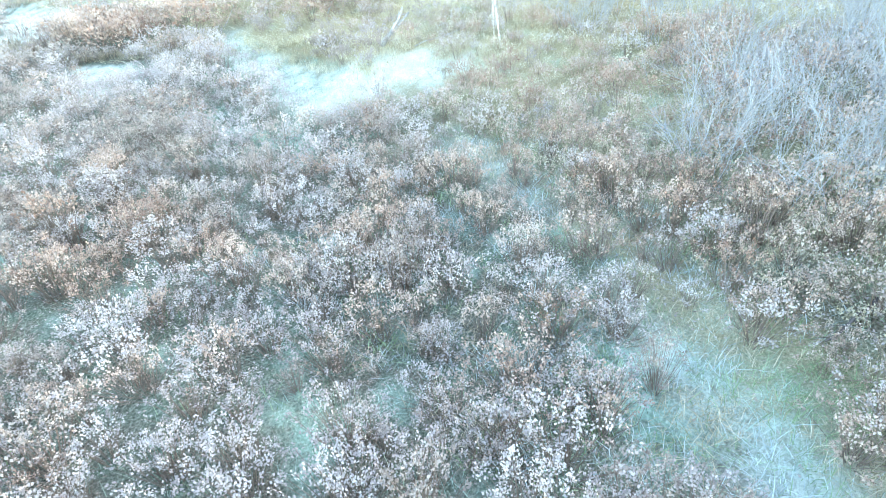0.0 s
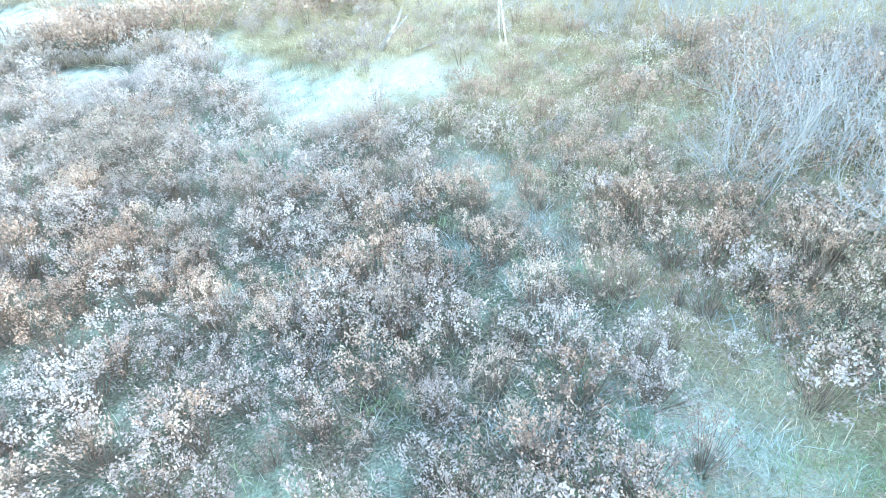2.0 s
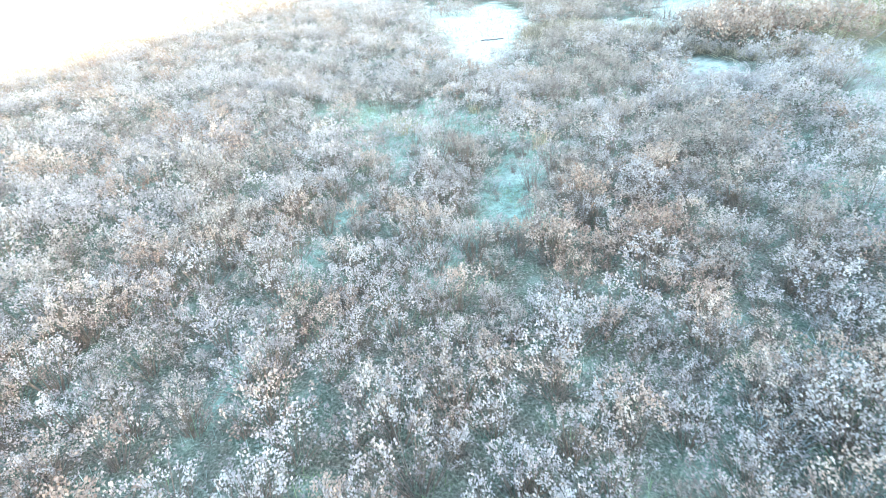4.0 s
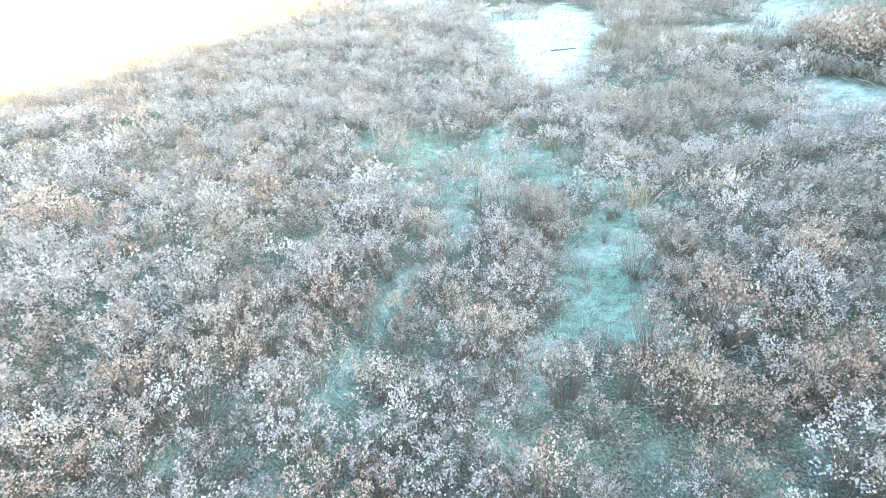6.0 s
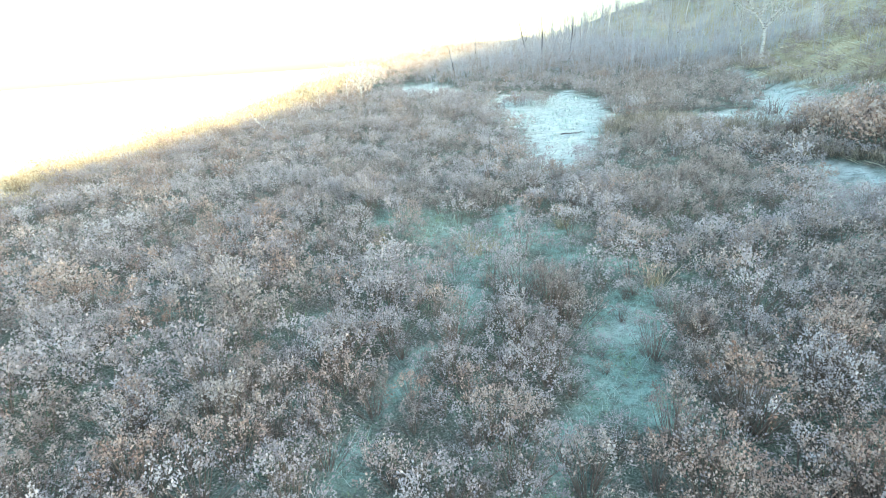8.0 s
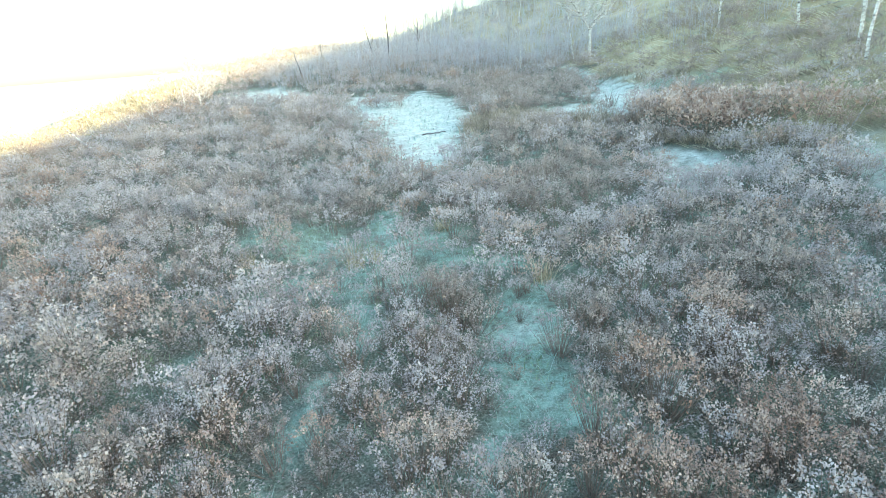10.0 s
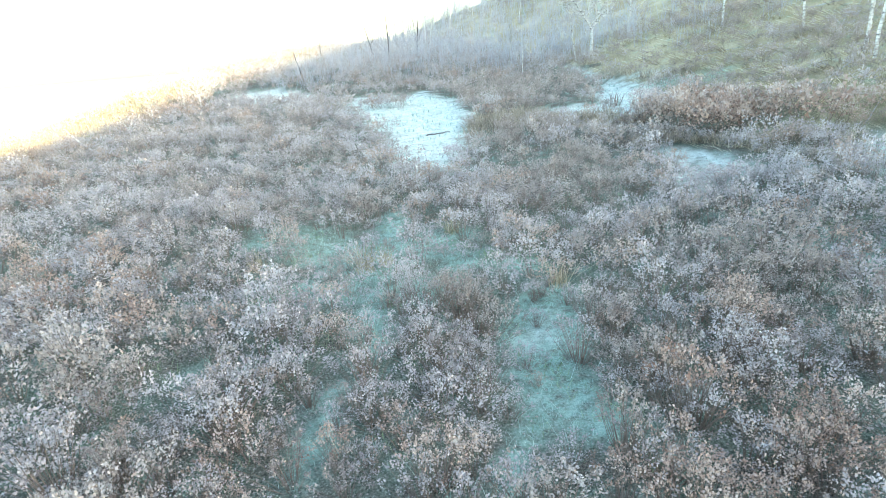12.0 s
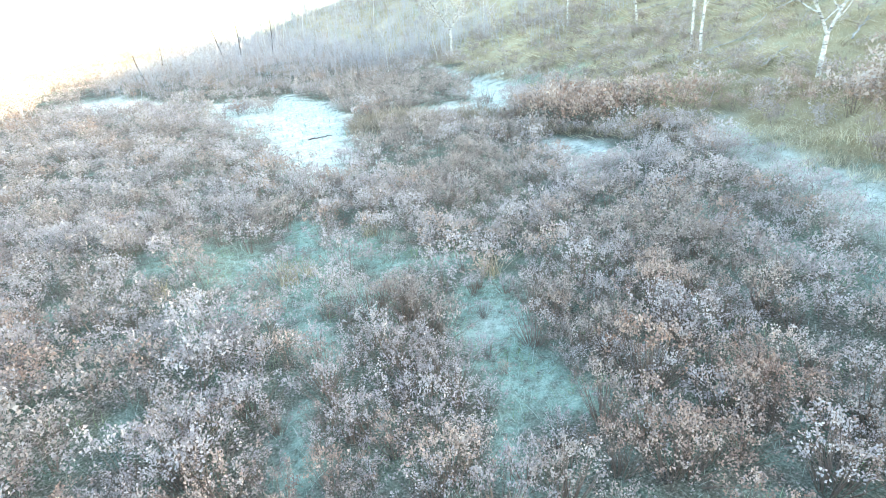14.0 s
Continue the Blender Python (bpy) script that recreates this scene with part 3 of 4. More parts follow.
def shrub_sweep(name, label, protos, x, y, rng, size=1.0):
    n = len(x)
    kind = kind_at(x, y, rng)
    place = np.stack([x, y, height(x, y)], 1)
    yaw, which = rng.uniform(0, 6.283, n), rng.integers(0, len(protos), n)
    scale = 1.12 * rng.uniform(0.78, 1.15, n) * (0.76 + 0.56 * smooth(-0.8, 0.8, clumps(x, y)) + 0.15 * rough(x, y, 4.0, 24))
    scale[along(x, y, MOUND) > 0] *= 1.75
    scale[along(x, y, DRY_RISE) > 0] *= 0.62
    scale = np.where(kind == 3, scale * (0.75 + 0.9 * smooth(0.2, 0.9, rough(x, y, 3.0, 25))), scale)
    scale *= np.where(along(x, y, FOOT_BRUSH) > 0, 1.0, size)
    v, q = scattered([w for w, _ in protos], which, place, yaw, scale)
    root = new(name, quad_mesh(name, v, q, M_STEM))
    tagged(root, label, "shrubs", kind="stuff")
    for k, (mat, nm) in enumerate(zip(LEAF_MATS, ("mauve_foliage", "rust_foliage", "brown_foliage", "sun_gilded_foliage"))):
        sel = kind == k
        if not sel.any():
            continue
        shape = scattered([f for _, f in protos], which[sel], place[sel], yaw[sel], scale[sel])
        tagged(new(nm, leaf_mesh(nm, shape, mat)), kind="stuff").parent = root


def build_far_shrubs():
    rng = np.random.default_rng(8)
    x, y = jittered(-30, 18, -10, 32, 0.64, rng)
    out = ~((x > -13.2) & (x < 12.2) & (y > -5.7) & (y < 18.2)) & (x < 8 + 0.25 * y) & (x > -15 - 0.9 * np.maximum(y, 0))
    keep = out & (rng.uniform(size=len(x)) < land(x, y)[3] * np.where(along(x, y, DRY_RISE) > 0, 0.35, 0.95))
    shrub_sweep("shrub_sweep", "sweep of low rimed shrubs across the meadow", MID_SHRUBS, x[keep], y[keep], rng)
    x, y = jittered(-36, 24, 32, 92, 0.78, rng)
    keep = (x < 8 + 0.25 * y) & ((x > -24 - 0.1 * (y - 25)) | (rng.uniform(size=len(x)) < 0.6)) & (rng.uniform(size=len(x)) < land(x, y)[3] * (1.0 - 0.45 * smooth(46, 64, y)))
    x, y = np.append(x[keep], np.linspace(-9.3, -6.9, 14)), np.append(y[keep], 35.6 + 0.45 * np.sin(np.arange(14) * 2.1))
    shrub_sweep("distant_shrubs", "distant low brown shrubs below the ridge", FAR_SHRUBS, x, y, rng)


def build_slope_brush():
    """Low tangled brush over the hillside, brown, with grey and rusty patches."""
    rng = np.random.default_rng(17)
    x, y = jittered(8.5, 27, 9, 48, 0.64, rng)
    frost, grass, slope, room = land(x, y)
    keep = (rng.uniform(size=len(x)) < slope * (1 - frost) * np.maximum(0.38 + 0.55 * rough(x, y, 4.5, 27), along(x, y, FOOT_BRUSH) > 0)) & (x > 8.2 + 0.05 * y)
    shrub_sweep("slope_brush", "low tangled brown brush on the grassy hillside", FAR_SHRUBS, x[keep], y[keep], rng, 0.66)


build_near_shrubs()
build_far_shrubs()
build_slope_brush()

# ---------------------------------------------------------------- grass


def grass_tuft(seed, blades, tall, spread, width, splay=0.5):
    rng = np.random.default_rng(seed)
    b = Bits()
    a, r = rng.uniform(0, 6.283, blades), spread * np.sqrt(rng.uniform(0, 1, blades))
    foot = np.stack([np.cos(a) * r, np.sin(a) * r, np.full(blades, -0.02)], 1)
    lean = rng.normal(size=(blades, 2)) * splay
    h = tall * rng.uniform(0.5, 1.15, blades)
    tip = foot + np.stack([lean[:, 0] * h, lean[:, 1] * h, h], 1)
    side = np.stack([-lean[:, 1], lean[:, 0], np.zeros(blades)], 1)
    side /= np.linalg.norm(side, axis=1, keepdims=True) + 1e-6
    mid = foot + (tip - foot) * 0.5 + np.array([0, 0, 0.12]) * h[:, None]
    v = np.stack([foot - side * width, foot + side * width, mid + side * width * 0.9, mid - side * width * 0.9, tip + side * width * 0.2, tip - side * width * 0.2], 1)
    q = np.array([[0, 1, 2, 3], [3, 2, 4, 5]])
    b.add(v.reshape(-1, 3), (q[None] + 6 * np.arange(blades)[:, None, None]).reshape(-1, 4))
    return b.arrays()


def build_grass():
    rng = np.random.default_rng(9)
    short = [grass_tuft(300 + k, 13, 0.15, 0.20, 0.0026, 0.7) for k in range(4)]
    long = [grass_tuft(310 + k, 12, 0.17, 0.24, 0.0045, 0.9) for k in range(4)]
    x, y = jittered(-10, 9, -5, 17, 0.25, rng)
    frost, grass, slope, room = land(x, y)
    keep = rng.uniform(size=len(x)) < np.clip(grass * 0.9 + 0.4 * frost + 0.46, 0, 1)
    x, y = x[keep], y[keep]
    n = len(x)
    place, which = np.stack([x, y, height(x, y)], 1), rng.integers(0, 4, n)
    yaw, scale = rng.uniform(0, 6.283, n), rng.uniform(0.7, 1.35, n)
    open_ground = land(x, y)[1] + 0.25 * rng.normal(size=n) > 0.45
    fresh = (rough(x, y, 1.4, 37) + 0.2 * rng.normal(size=n) > 0.62) & (land(x, y)[0] < 0.3)
    for sel, mat, nm, label in ((open_ground & ~fresh, M_TEAL, "rimed_grass", "short teal-green grass stiff with rime"), (~open_ground & ~fresh, M_GREEN, "undergrowth_grass", "dull green grass between the shrubs"),
                                (fresh, M_FRESH, "green_grass", "patches of fresh green grass between the shrubs")):
        v, q = scattered(short, which[sel], place[sel], yaw[sel], scale[sel])
        tagged(new(nm, quad_mesh(nm, v, q, mat)), label, "grass", kind="stuff")
    x, y = jittered(-13, 8, 17, 43, 0.42, rng)
    frost, grass, slope, room = land(x, y)
    keep = rng.uniform(size=len(x)) < 0.45 * frost + 0.5 * grass
    x, y = x[keep], y[keep]
    n = len(x)
    stubble = [grass_tuft(320 + k, 8, 0.13, 0.25, 0.012) for k in range(3)]
    v, q = scattered(stubble, rng.integers(0, 3, n), np.stack([x, y, height(x, y)], 1), rng.uniform(0, 6.283, n), rng.uniform(0.6, 1.5, n))
    tagged(new("rimed_stubble", quad_mesh("rimed_stubble", v, q, M_TEAL)), "thin stiff stubble in the frosted hollows", "grass", kind="stuff")
    # dry grass beside the trail and up the hill
    x, y = jittered(2, 26, -6, 46, 0.36, rng)
    frost, grass, slope, room = land(x, y)
    verge = smooth(-0.3, 0.2, along(x, y, VERGE))
    mid = smooth(-0.4, 0.4, along(x, y, [(8.6, 13.5, 1.0), (10.0, 9.5, 1.4), (10.5, 4.0, 1.4), (8.0, 3.0, 0.6)]))
    p = np.clip(0.62 * slope + 0.15 * verge + 0.5 * mid, 0, 1) * (1 - 0.55 * frost) * (1 - 0.7 * smooth(0.0, 1.0, x - 7.5 - 1.35 * (y + 1.2))) * np.clip(1.3 - 0.012 * np.hypot(x, y), 0.4, 1)
    keep = rng.uniform(size=len(x)) < p
    x, y = x[keep], y[keep]
    n = len(x)
    place = np.stack([x, y, height(x, y)], 1)
    v, q = scattered(long, rng.integers(0, 4, n), place, rng.uniform(0, 6.283, n), rng.uniform(0.6, 1.2, n) * (1 + 0.01 * y))
    tagged(new("dry_grass", quad_mesh("dry_grass", v, q, M_STRAW)), "tall straw-coloured dry grass on the bank", "grass", kind="stuff")


def build_litter():
    """Fallen leaves lying flat under the near shrubs."""
    rng = np.random.default_rng(15)
    n = 20000
    x, y = rng.uniform(-9, 10, n), rng.uniform(-5, 9, n)
    frost, grass, slope, room = land(x, y)
    keep = rng.uniform(size=n) < 0.25 + 0.75 * room
    x, y = x[keep], y[keep]
    at = np.stack([x, y, height(x, y) + rng.uniform(0.004, 0.03, len(x))], 1)
    d = rng.normal(size=(len(x), 3)) * [1, 1, 0.25]
    for k, (mat, nm) in enumerate(((M_PALE, "pale_litter"), (M_BROWN, "brown_litter"))):
        b = Bits()
        sel = np.arange(len(x)) % 2 == k
        b.leaves(at[sel], d[sel], 0.045, rng, 0.7)
        v, q = b.arrays()
        tagged(new(nm, quad_mesh(nm, v, q, mat, rime=np.full(len(v), 0.5))), "fallen frosted leaves strewn under the shrubs", "leaves", kind="stuff")


def build_sward():
    """Fine tangled grass along the rimed trail and round its verge."""
    rng = np.random.default_rng(14)
    tufts = [grass_tuft(350 + k, 34, 0.12, 0.26, 0.0028, 1.1) for k in range(5)]
    x, y = jittered(2.4, 9.0, -5.6, 4.2, 0.20, rng)
    frost, grass, slope, room = land(x, y)
    keep = rng.uniform(size=len(x)) < 0.45 + 0.55 * np.maximum(np.maximum(grass, frost * 2), smooth(-0.4, 0.2, along(x, y, VERGE)))
    x, y = x[keep], y[keep]
    n = len(x)
    place, yaw, scale, which = np.stack([x, y, height(x, y)], 1), rng.uniform(0, 6.283, n), rng.uniform(0.7, 1.4, n), rng.integers(0, 5, n)
    fresh = along(x, y, [(5.4, -3.2, 0.45), (4.9, -3.7, 0.3)]) > 0.15 * rng.normal(size=n)
    dry = ~fresh & (rough(x, y, 1.8, 17) + 1.2 * smooth(-0.2, 0.8, along(x, y, VERGE)) + 0.4 * rng.normal(size=n) > 0.2)
    green = fresh | (~dry & (rough(x, y, 1.6, 19) + 0.3 * rng.normal(size=n) > 0.1) & (frost[keep] < 0.50 + 0.1 * rng.normal(size=n)))
    for sel, mat, nm, label in ((green, M_FRESH, "green_sward", "tangled green grass beside the trail"), (dry, M_STRAW, "dry_sward", "tangled pale straw grass beside the trail"), (~dry & ~green, M_ICED, "rimed_sward", "flattened blue-white rimed grass over the trail")):
        v, q = scattered(tufts, which[sel], place[sel], yaw[sel], scale[sel])
        tagged(new(nm, quad_mesh(nm, v, q, mat)), label, "grass", kind="stuff")


def build_crest_grass():
    rng = np.random.default_rng(12)
    x, y = jittered(-40, -22, 10, 60, 0.75, rng)
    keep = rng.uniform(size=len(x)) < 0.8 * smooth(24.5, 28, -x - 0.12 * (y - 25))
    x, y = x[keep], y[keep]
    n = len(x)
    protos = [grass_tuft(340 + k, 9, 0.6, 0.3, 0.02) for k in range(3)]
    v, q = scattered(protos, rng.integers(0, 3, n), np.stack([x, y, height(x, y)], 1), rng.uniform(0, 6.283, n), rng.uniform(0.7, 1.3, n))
    # the warm sunlight on the crest is put into the blade colour
    tagged(new("crest_grass", quad_mesh("crest_grass", v, q, M_SUN_GOLD)), "dry grass on the crest, painted sunlit gold", "grass", kind="stuff")


def build_grass_tufts():
    shape = grass_tuft(330, 90, 0.55, 0.22, 0.006)
    me = quad_mesh("grass_tuft", *shape, M_STRAW)
    reed = quad_mesh("reed_clump", *grass_tuft(331, 30, 0.8, 0.25, 0.012), M_STEM)
    for x, y, s, mesh, nm, label in ((-4.6, 11.9, 1.0, me, "grass_tuft", "tall tuft of yellowed grass in the clearing"), (-7.3, 12.3, 0.8, me, "grass_tuft", "tall tuft of yellowed grass in the clearing"),
                                     (-0.6, 10.8, 0.9, me, "grass_tuft", "tall tuft of yellowed grass beside a shrub"), (-2.8, 13.6, 0.8, me, "grass_tuft", "tall tuft of yellowed grass in the clearing"),
                                     (-4.2, 12.2, 0.7, me, "grass_tuft", "tall tuft of yellowed grass in the clearing"), (4.5, 29.4, 1.0, reed, "reed_clump", "dark clump of reeds on the frosty ground")):
        ob = new(nm, mesh)
        ob.matrix_basis = Matrix.LocRotScale((x, y, float(height(x, y))), Euler((0, 0, x)), (s, s, s))
        tagged(ob, label, "grass")


def build_bank_herbs():
    """Knee-low withered herbs that cover the bank above the trail."""
    rng = np.random.default_rng(19)
    herbs = [shrub_arrays(240 + k, 9, 9, 0.28, 0.17, 0.030, 0.85) for k in range(5)]
    x, y = jittered(5.6, 15, -4.5, 9, 0.215, rng)
    frost = land(x, y)[0]
    bank = smooth(6.6, 8.2, x - 0.12 * y + 0.40 * np.maximum(-y, 0) + 0.6 * rough(x, y, 2.5, 28)) * (1 - smooth(12.5, 15, x))
    keep = rng.uniform(size=len(x)) < bank * (1 - 0.9 * frost) * (0.72 + 0.3 * rough(x, y, 1.4, 29))
    x, y = x[keep], y[keep]
    n = len(x)
    place, yaw, which = np.stack([x, y, height(x, y)], 1), rng.uniform(0, 6.283, n), rng.integers(0, 5, n)
    scale = rng.uniform(0.7, 1.35, n)
    v, q = scattered([w for w, _ in herbs], which, place, yaw, scale)
    root = new("bank_herbs", quad_mesh("bank_herbs", v, q, M_STEM))
    tagged(root, "dense low withered herbs with cream seed heads on the bank", "herbs", kind="stuff")
    rusty = rng.uniform(size=n) < 0.10 + 0.25 * smooth(0.3, 0.9, rough(x, y, 2.2, 30))
    for sel, mat, nm in ((~rusty, M_HERB, "herb_foliage"), (rusty, M_RUST, "rust_foliage")):
        shape = scattered([f for _, f in herbs], which[sel], place[sel], yaw[sel], scale[sel])
        tagged(new(nm, leaf_mesh(nm, shape, mat)), kind="stuff").parent = root


def build_grass_mounds():
    """Mounds of pale dry grass beside the frosted hollows."""
    near = [quad_mesh("grass_mound", *grass_tuft(360 + k, 170, 0.32, 0.62, 0.005, 1.0), M_FLAXEN) for k in range(3)]
    far = [quad_mesh("grass_mound", *grass_tuft(365 + k, 130, 0.42, 0.70, 0.013, 0.8), M_TAN) for k in range(3)]
    rng = np.random.default_rng(20)
    spots = [(8.6, 13.4, 1.0), (8.3, 12.2, 0.9), (8.7, 14.6, 1.0), (9.5, 12.5, 1.1), (8.2, 11.0, 0.7), (9.3, 11.4, 0.9), (9.1, 13.2, 0.8), (9.2, 9.6, 1.0), (8.7, 8.6, 0.9),
             (9.6, 8.8, 0.8), (9.9, 10.4, 1.0), (8.4, 10.2, 0.6), (10.3, 9.2, 0.9), (5.6, 37.4, 1.1), (6.6, 36.6, 1.2), (7.6, 33.6, 1.3), (8.4, 32.4, 1.2), (4.0, 21.8, 1.0), (3.4, 22.1, 0.9)]
    x, y = jittered(-4, 5, 24, 31, 0.85, rng)
    rise = along(x, y, DRY_RISE) > 0.1
    spots += [(4.7, 22.2, 0.8), (5.0, 21.2, 0.9), (5.6, 20.4, 0.8), (6.2, 19.6, 0.9), (6.9, 18.9, 0.8), (7.6, 18.2, 0.9), (6.6, 18.4, 0.7), (8.3, 17.6, 0.8), (7.2, 17.4, 0.7), (4.4, 21.4, 0.8)]
    spots += [(float(a), float(b), float(rng.uniform(0.8, 1.4))) for a, b in zip(x[rise], y[rise])]
    for k, (x, y, s) in enumerate(spots):
        ob = new("grass_mound", (near if y < 18 else far)[k % 3])
        ob.matrix_basis = Matrix.LocRotScale((x, y, float(height(x, y))), Euler((0, 0, rng.uniform(0, 6.28))), (s, s, s))
        tagged(ob, "rounded mound of pale dry grass beside a frosted hollow" if y < 18 or y > 31 else "rounded mound of tan dry grass on the low rise", "grass", "dry grass mounds")


def build_slope_tussocks():
    """Long dry grass on the hillside, combed downhill in overlapping swathes."""
    rng = np.random.default_rng(22)
    x, y = jittered(4.0, 24, 11, 56, 0.52, rng)
    frost, grass, slope, room = land(x, y)
    swathe = rough(x, 0.55 * y, 2.6, 35)
    strip = along(x, y, [(4.5, 21.4, 0.7), (5.8, 19.8, 0.7), (7.2, 18.2, 0.8), (8.8, 16.4, 0.8), (9.4, 14.0, 0.8)]) > 0
    chance = np.maximum(slope, strip) * (1 - 0.8 * frost) * np.maximum(smooth(-0.6, 0.2, swathe), 0.9 * (y < 24)) * (1 - 0.6 * smooth(0.35, 0.8, rough(x, y, 4.5, 27)) * (y > 24))
    keep = rng.uniform(size=len(x)) < chance
    x, y = x[keep], y[keep]
    n = len(x)
    protos = []
    for k in range(10):
        v, q = grass_tuft(375 + k, 8, 0.36, 0.34, 0.022, 0.35) if k < 5 else grass_tuft(375 + k, 22, 0.26, 0.36, 0.008, 0.5)
        v = v.copy()
        v[:, 0] -= 1.5 * np.maximum(v[:, 2], 0) + 0.8 * np.maximum(v[:, 2], 0) ** 2
        v[:, 2] *= 0.62
        protos.append((v, q))
    place = np.stack([x, y, height(x, y)], 1)
    yaw, scale, which = 0.25 + 0.55 * rng.normal(size=n), rng.uniform(0.7, 1.5, n), rng.integers(0, 5, n) + 5 * (y < 24)
    tan = rough(x, y, 7.0, 36) + 0.35 * rng.normal(size=n) > 0.1
    for sel, mat, nm, label in ((~tan, M_FLAXEN, "slope_grass", "long pale dry grass combed down the hillside"), (tan, M_TAN, "tan_slope_grass", "tan withered grass combed down the hillside")):
        v, q = scattered(protos, which[sel], place[sel], yaw[sel], scale[sel])
        tagged(new(nm, quad_mesh(nm, v, q, mat)), label, "grass", kind="stuff")


build_grass()
build_bank_herbs()
build_grass_mounds()
build_slope_tussocks()
build_grass_tufts()
build_crest_grass()
build_sward()
build_litter()

# ---------------------------------------------------------------- trees and bare thickets


def part(name, bits, material, parent, label="", smooth_shade=True):
    v, q = bits.arrays()
    ob = new(name, quad_mesh(name, v, q, material, smooth_shade=smooth_shade))
    ob.parent = parent
    return tagged(ob, label)


def limb(bits, rng, start, way, length, radius, sides=5, segs=5, wander=0.10, lift=0.0, tip=0.25):
    """A wandering tapered limb; returns its points."""
    pts, d = [np.array(start, float)], np.array(way, float) / np.linalg.norm(way)
    for _ in range(segs):
        d = d + rng.normal(size=3) * wander + np.array([0, 0, lift])
        d /= np.linalg.norm(d)
        pts.append(pts[-1] + d * length / segs)
    bits.tube(pts, np.linspace(radius, radius * tip, segs + 1), sides)
    return np.array(pts)


def twigs(bits, rng, pts, count, length, radius, spread=0.9, lo=0.3, segs=3):
    n = len(pts) - 1
    for _ in range(count):
        f = rng.uniform(lo, 0.98) * n
        k = min(int(f), n - 1)
        at = pts[k] + (pts[k + 1] - pts[k]) * (f - k)
        d = (pts[k + 1] - pts[k]) / (np.linalg.norm(pts[k + 1] - pts[k]) + 1e-9)
        limb(bits, rng, at, d + rng.normal(size=3) * spread * 0.6 + [0, 0, 0.2], length * rng.uniform(0.5, 1.1), radius, 3, segs, 0.18, 0.05, 0.4)


def birch(x, y, tall, girth, seed, lean=(0.0, 0.0), fork=0.0, branches=14, label="bare white-barked birch on the grassy slope"):
    rng = np.random.default_rng(seed)
    root = new("birch_tree")
    root.location = (x, y, float(height(x, y)))
    tagged(root, label, "tree", "bare birches")
    trunk, boughs = Bits(), []
    up = np.array([lean[0], lean[1], 1.0])
    stems = []
    if fork:
        base = limb(trunk, rng, (0, 0, -0.15), up, fork + 0.15, girth, 8, 3, 0.04, 0, 0.85)
        for s in (-1, 1):
            stems.append(limb(trunk, rng, base[-1], up + np.array([0.55 * s, 0.15 * s, 0]), tall - fork, girth * 0.66, 7, 8, 0.07, 0.05, 0.15))
    else:
        stems.append(limb(trunk, rng, (0, 0, -0.15), up, tall, girth, 8, 9, 0.045, 0.01, 0.15))
    for st in stems:
        m = max(3, branches // len(stems))
        for k in range(m):
            f = ((0.08 if fork else 0.22) + 0.75 * k / m) * (len(st) - 1)
            i = min(int(f), len(st) - 2)
            at = st[i] + (st[i + 1] - st[i]) * (f - i)
            a = k * 2.4 + rng.uniform(-0.5, 0.5)
            ln = tall * rng.uniform(0.20, 0.36) * (1.15 - 0.6 * k / m)
            bough = Bits()
            pts = limb(bough, rng, at, (np.cos(a), np.sin(a), 0.70), ln, girth * 0.36, 4, 5, 0.16, 0.07, 0.35)
            twigs(bough, rng, pts, 11, ln * 0.50, girth * 0.14)
            boughs.append(bough)
    part("trunk", trunk, M_BIRCH, root)
    for bough in boughs:
        part("branch", bough, M_BIRCH, root)
    return root


BIRCHES = [
    (6.4, 46.8, 6.5, 0.12, (-0.02, 0), 1.9, 30), (5.3, 47.0, 6.0, 0.05, (-0.12, 0), 0.0, 8), (9.4, 47.8, 9.0, 0.06, (0.06, 0), 0.0, 9), (13.1, 39.2, 7.0, 0.07, (-0.03, 0), 0.0, 14),
    (14.5, 32.4, 9.0, 0.07, (-0.10, 0), 0.0, 8), (13.3, 25.4, 9.5, 0.058, (-0.05, 0), 0.0, 10), (13.6, 25.8, 9.0, 0.055, (0.02, 0), 0.0, 8),
    (13.0, 24.2, 9.5, 0.07, (0.04, 0), 0.0, 12), (12.2, 16.9, 6.5, 0.078, (0.0, 0), 1.25, 26), (10.9, 5.8, 6.0, 0.026, (-0.10, 0.04), 0.0, 8), (11.3, 6.4, 5.0, 0.018, (-0.06, 0.02), 0.0, 6),
    (1.0, 45.0, 4.0, 0.04, (-0.03, 0), 0.0, 8), (17.0, 36.0, 9.0, 0.08, (0.02, 0), 0.0, 10), (19.5, 30.0, 9.0, 0.08, (0.05, 0), 0.0, 10),
    (-23.2, 41.4, 4.3, 0.085, (0.03, 0), 0.0, 34), (-24.0, 44.0, 3.4, 0.05, (0.10, 0), 0.5, 18), (-22.8, 38.5, 2.6, 0.045, (-0.1, 0), 0.0, 10), (-23.6, 35.6, 2.2, 0.04, (0.12, 0), 0.0, 8), (-22.3, 31.4, 2.0, 0.035, (-0.25, 0), 0.0, 5),
]
for k, (bx, by, tall, girth, lean, fork, br) in enumerate(BIRCHES):
    birch(bx, by, tall, girth, 500 + k, lean, fork, br)


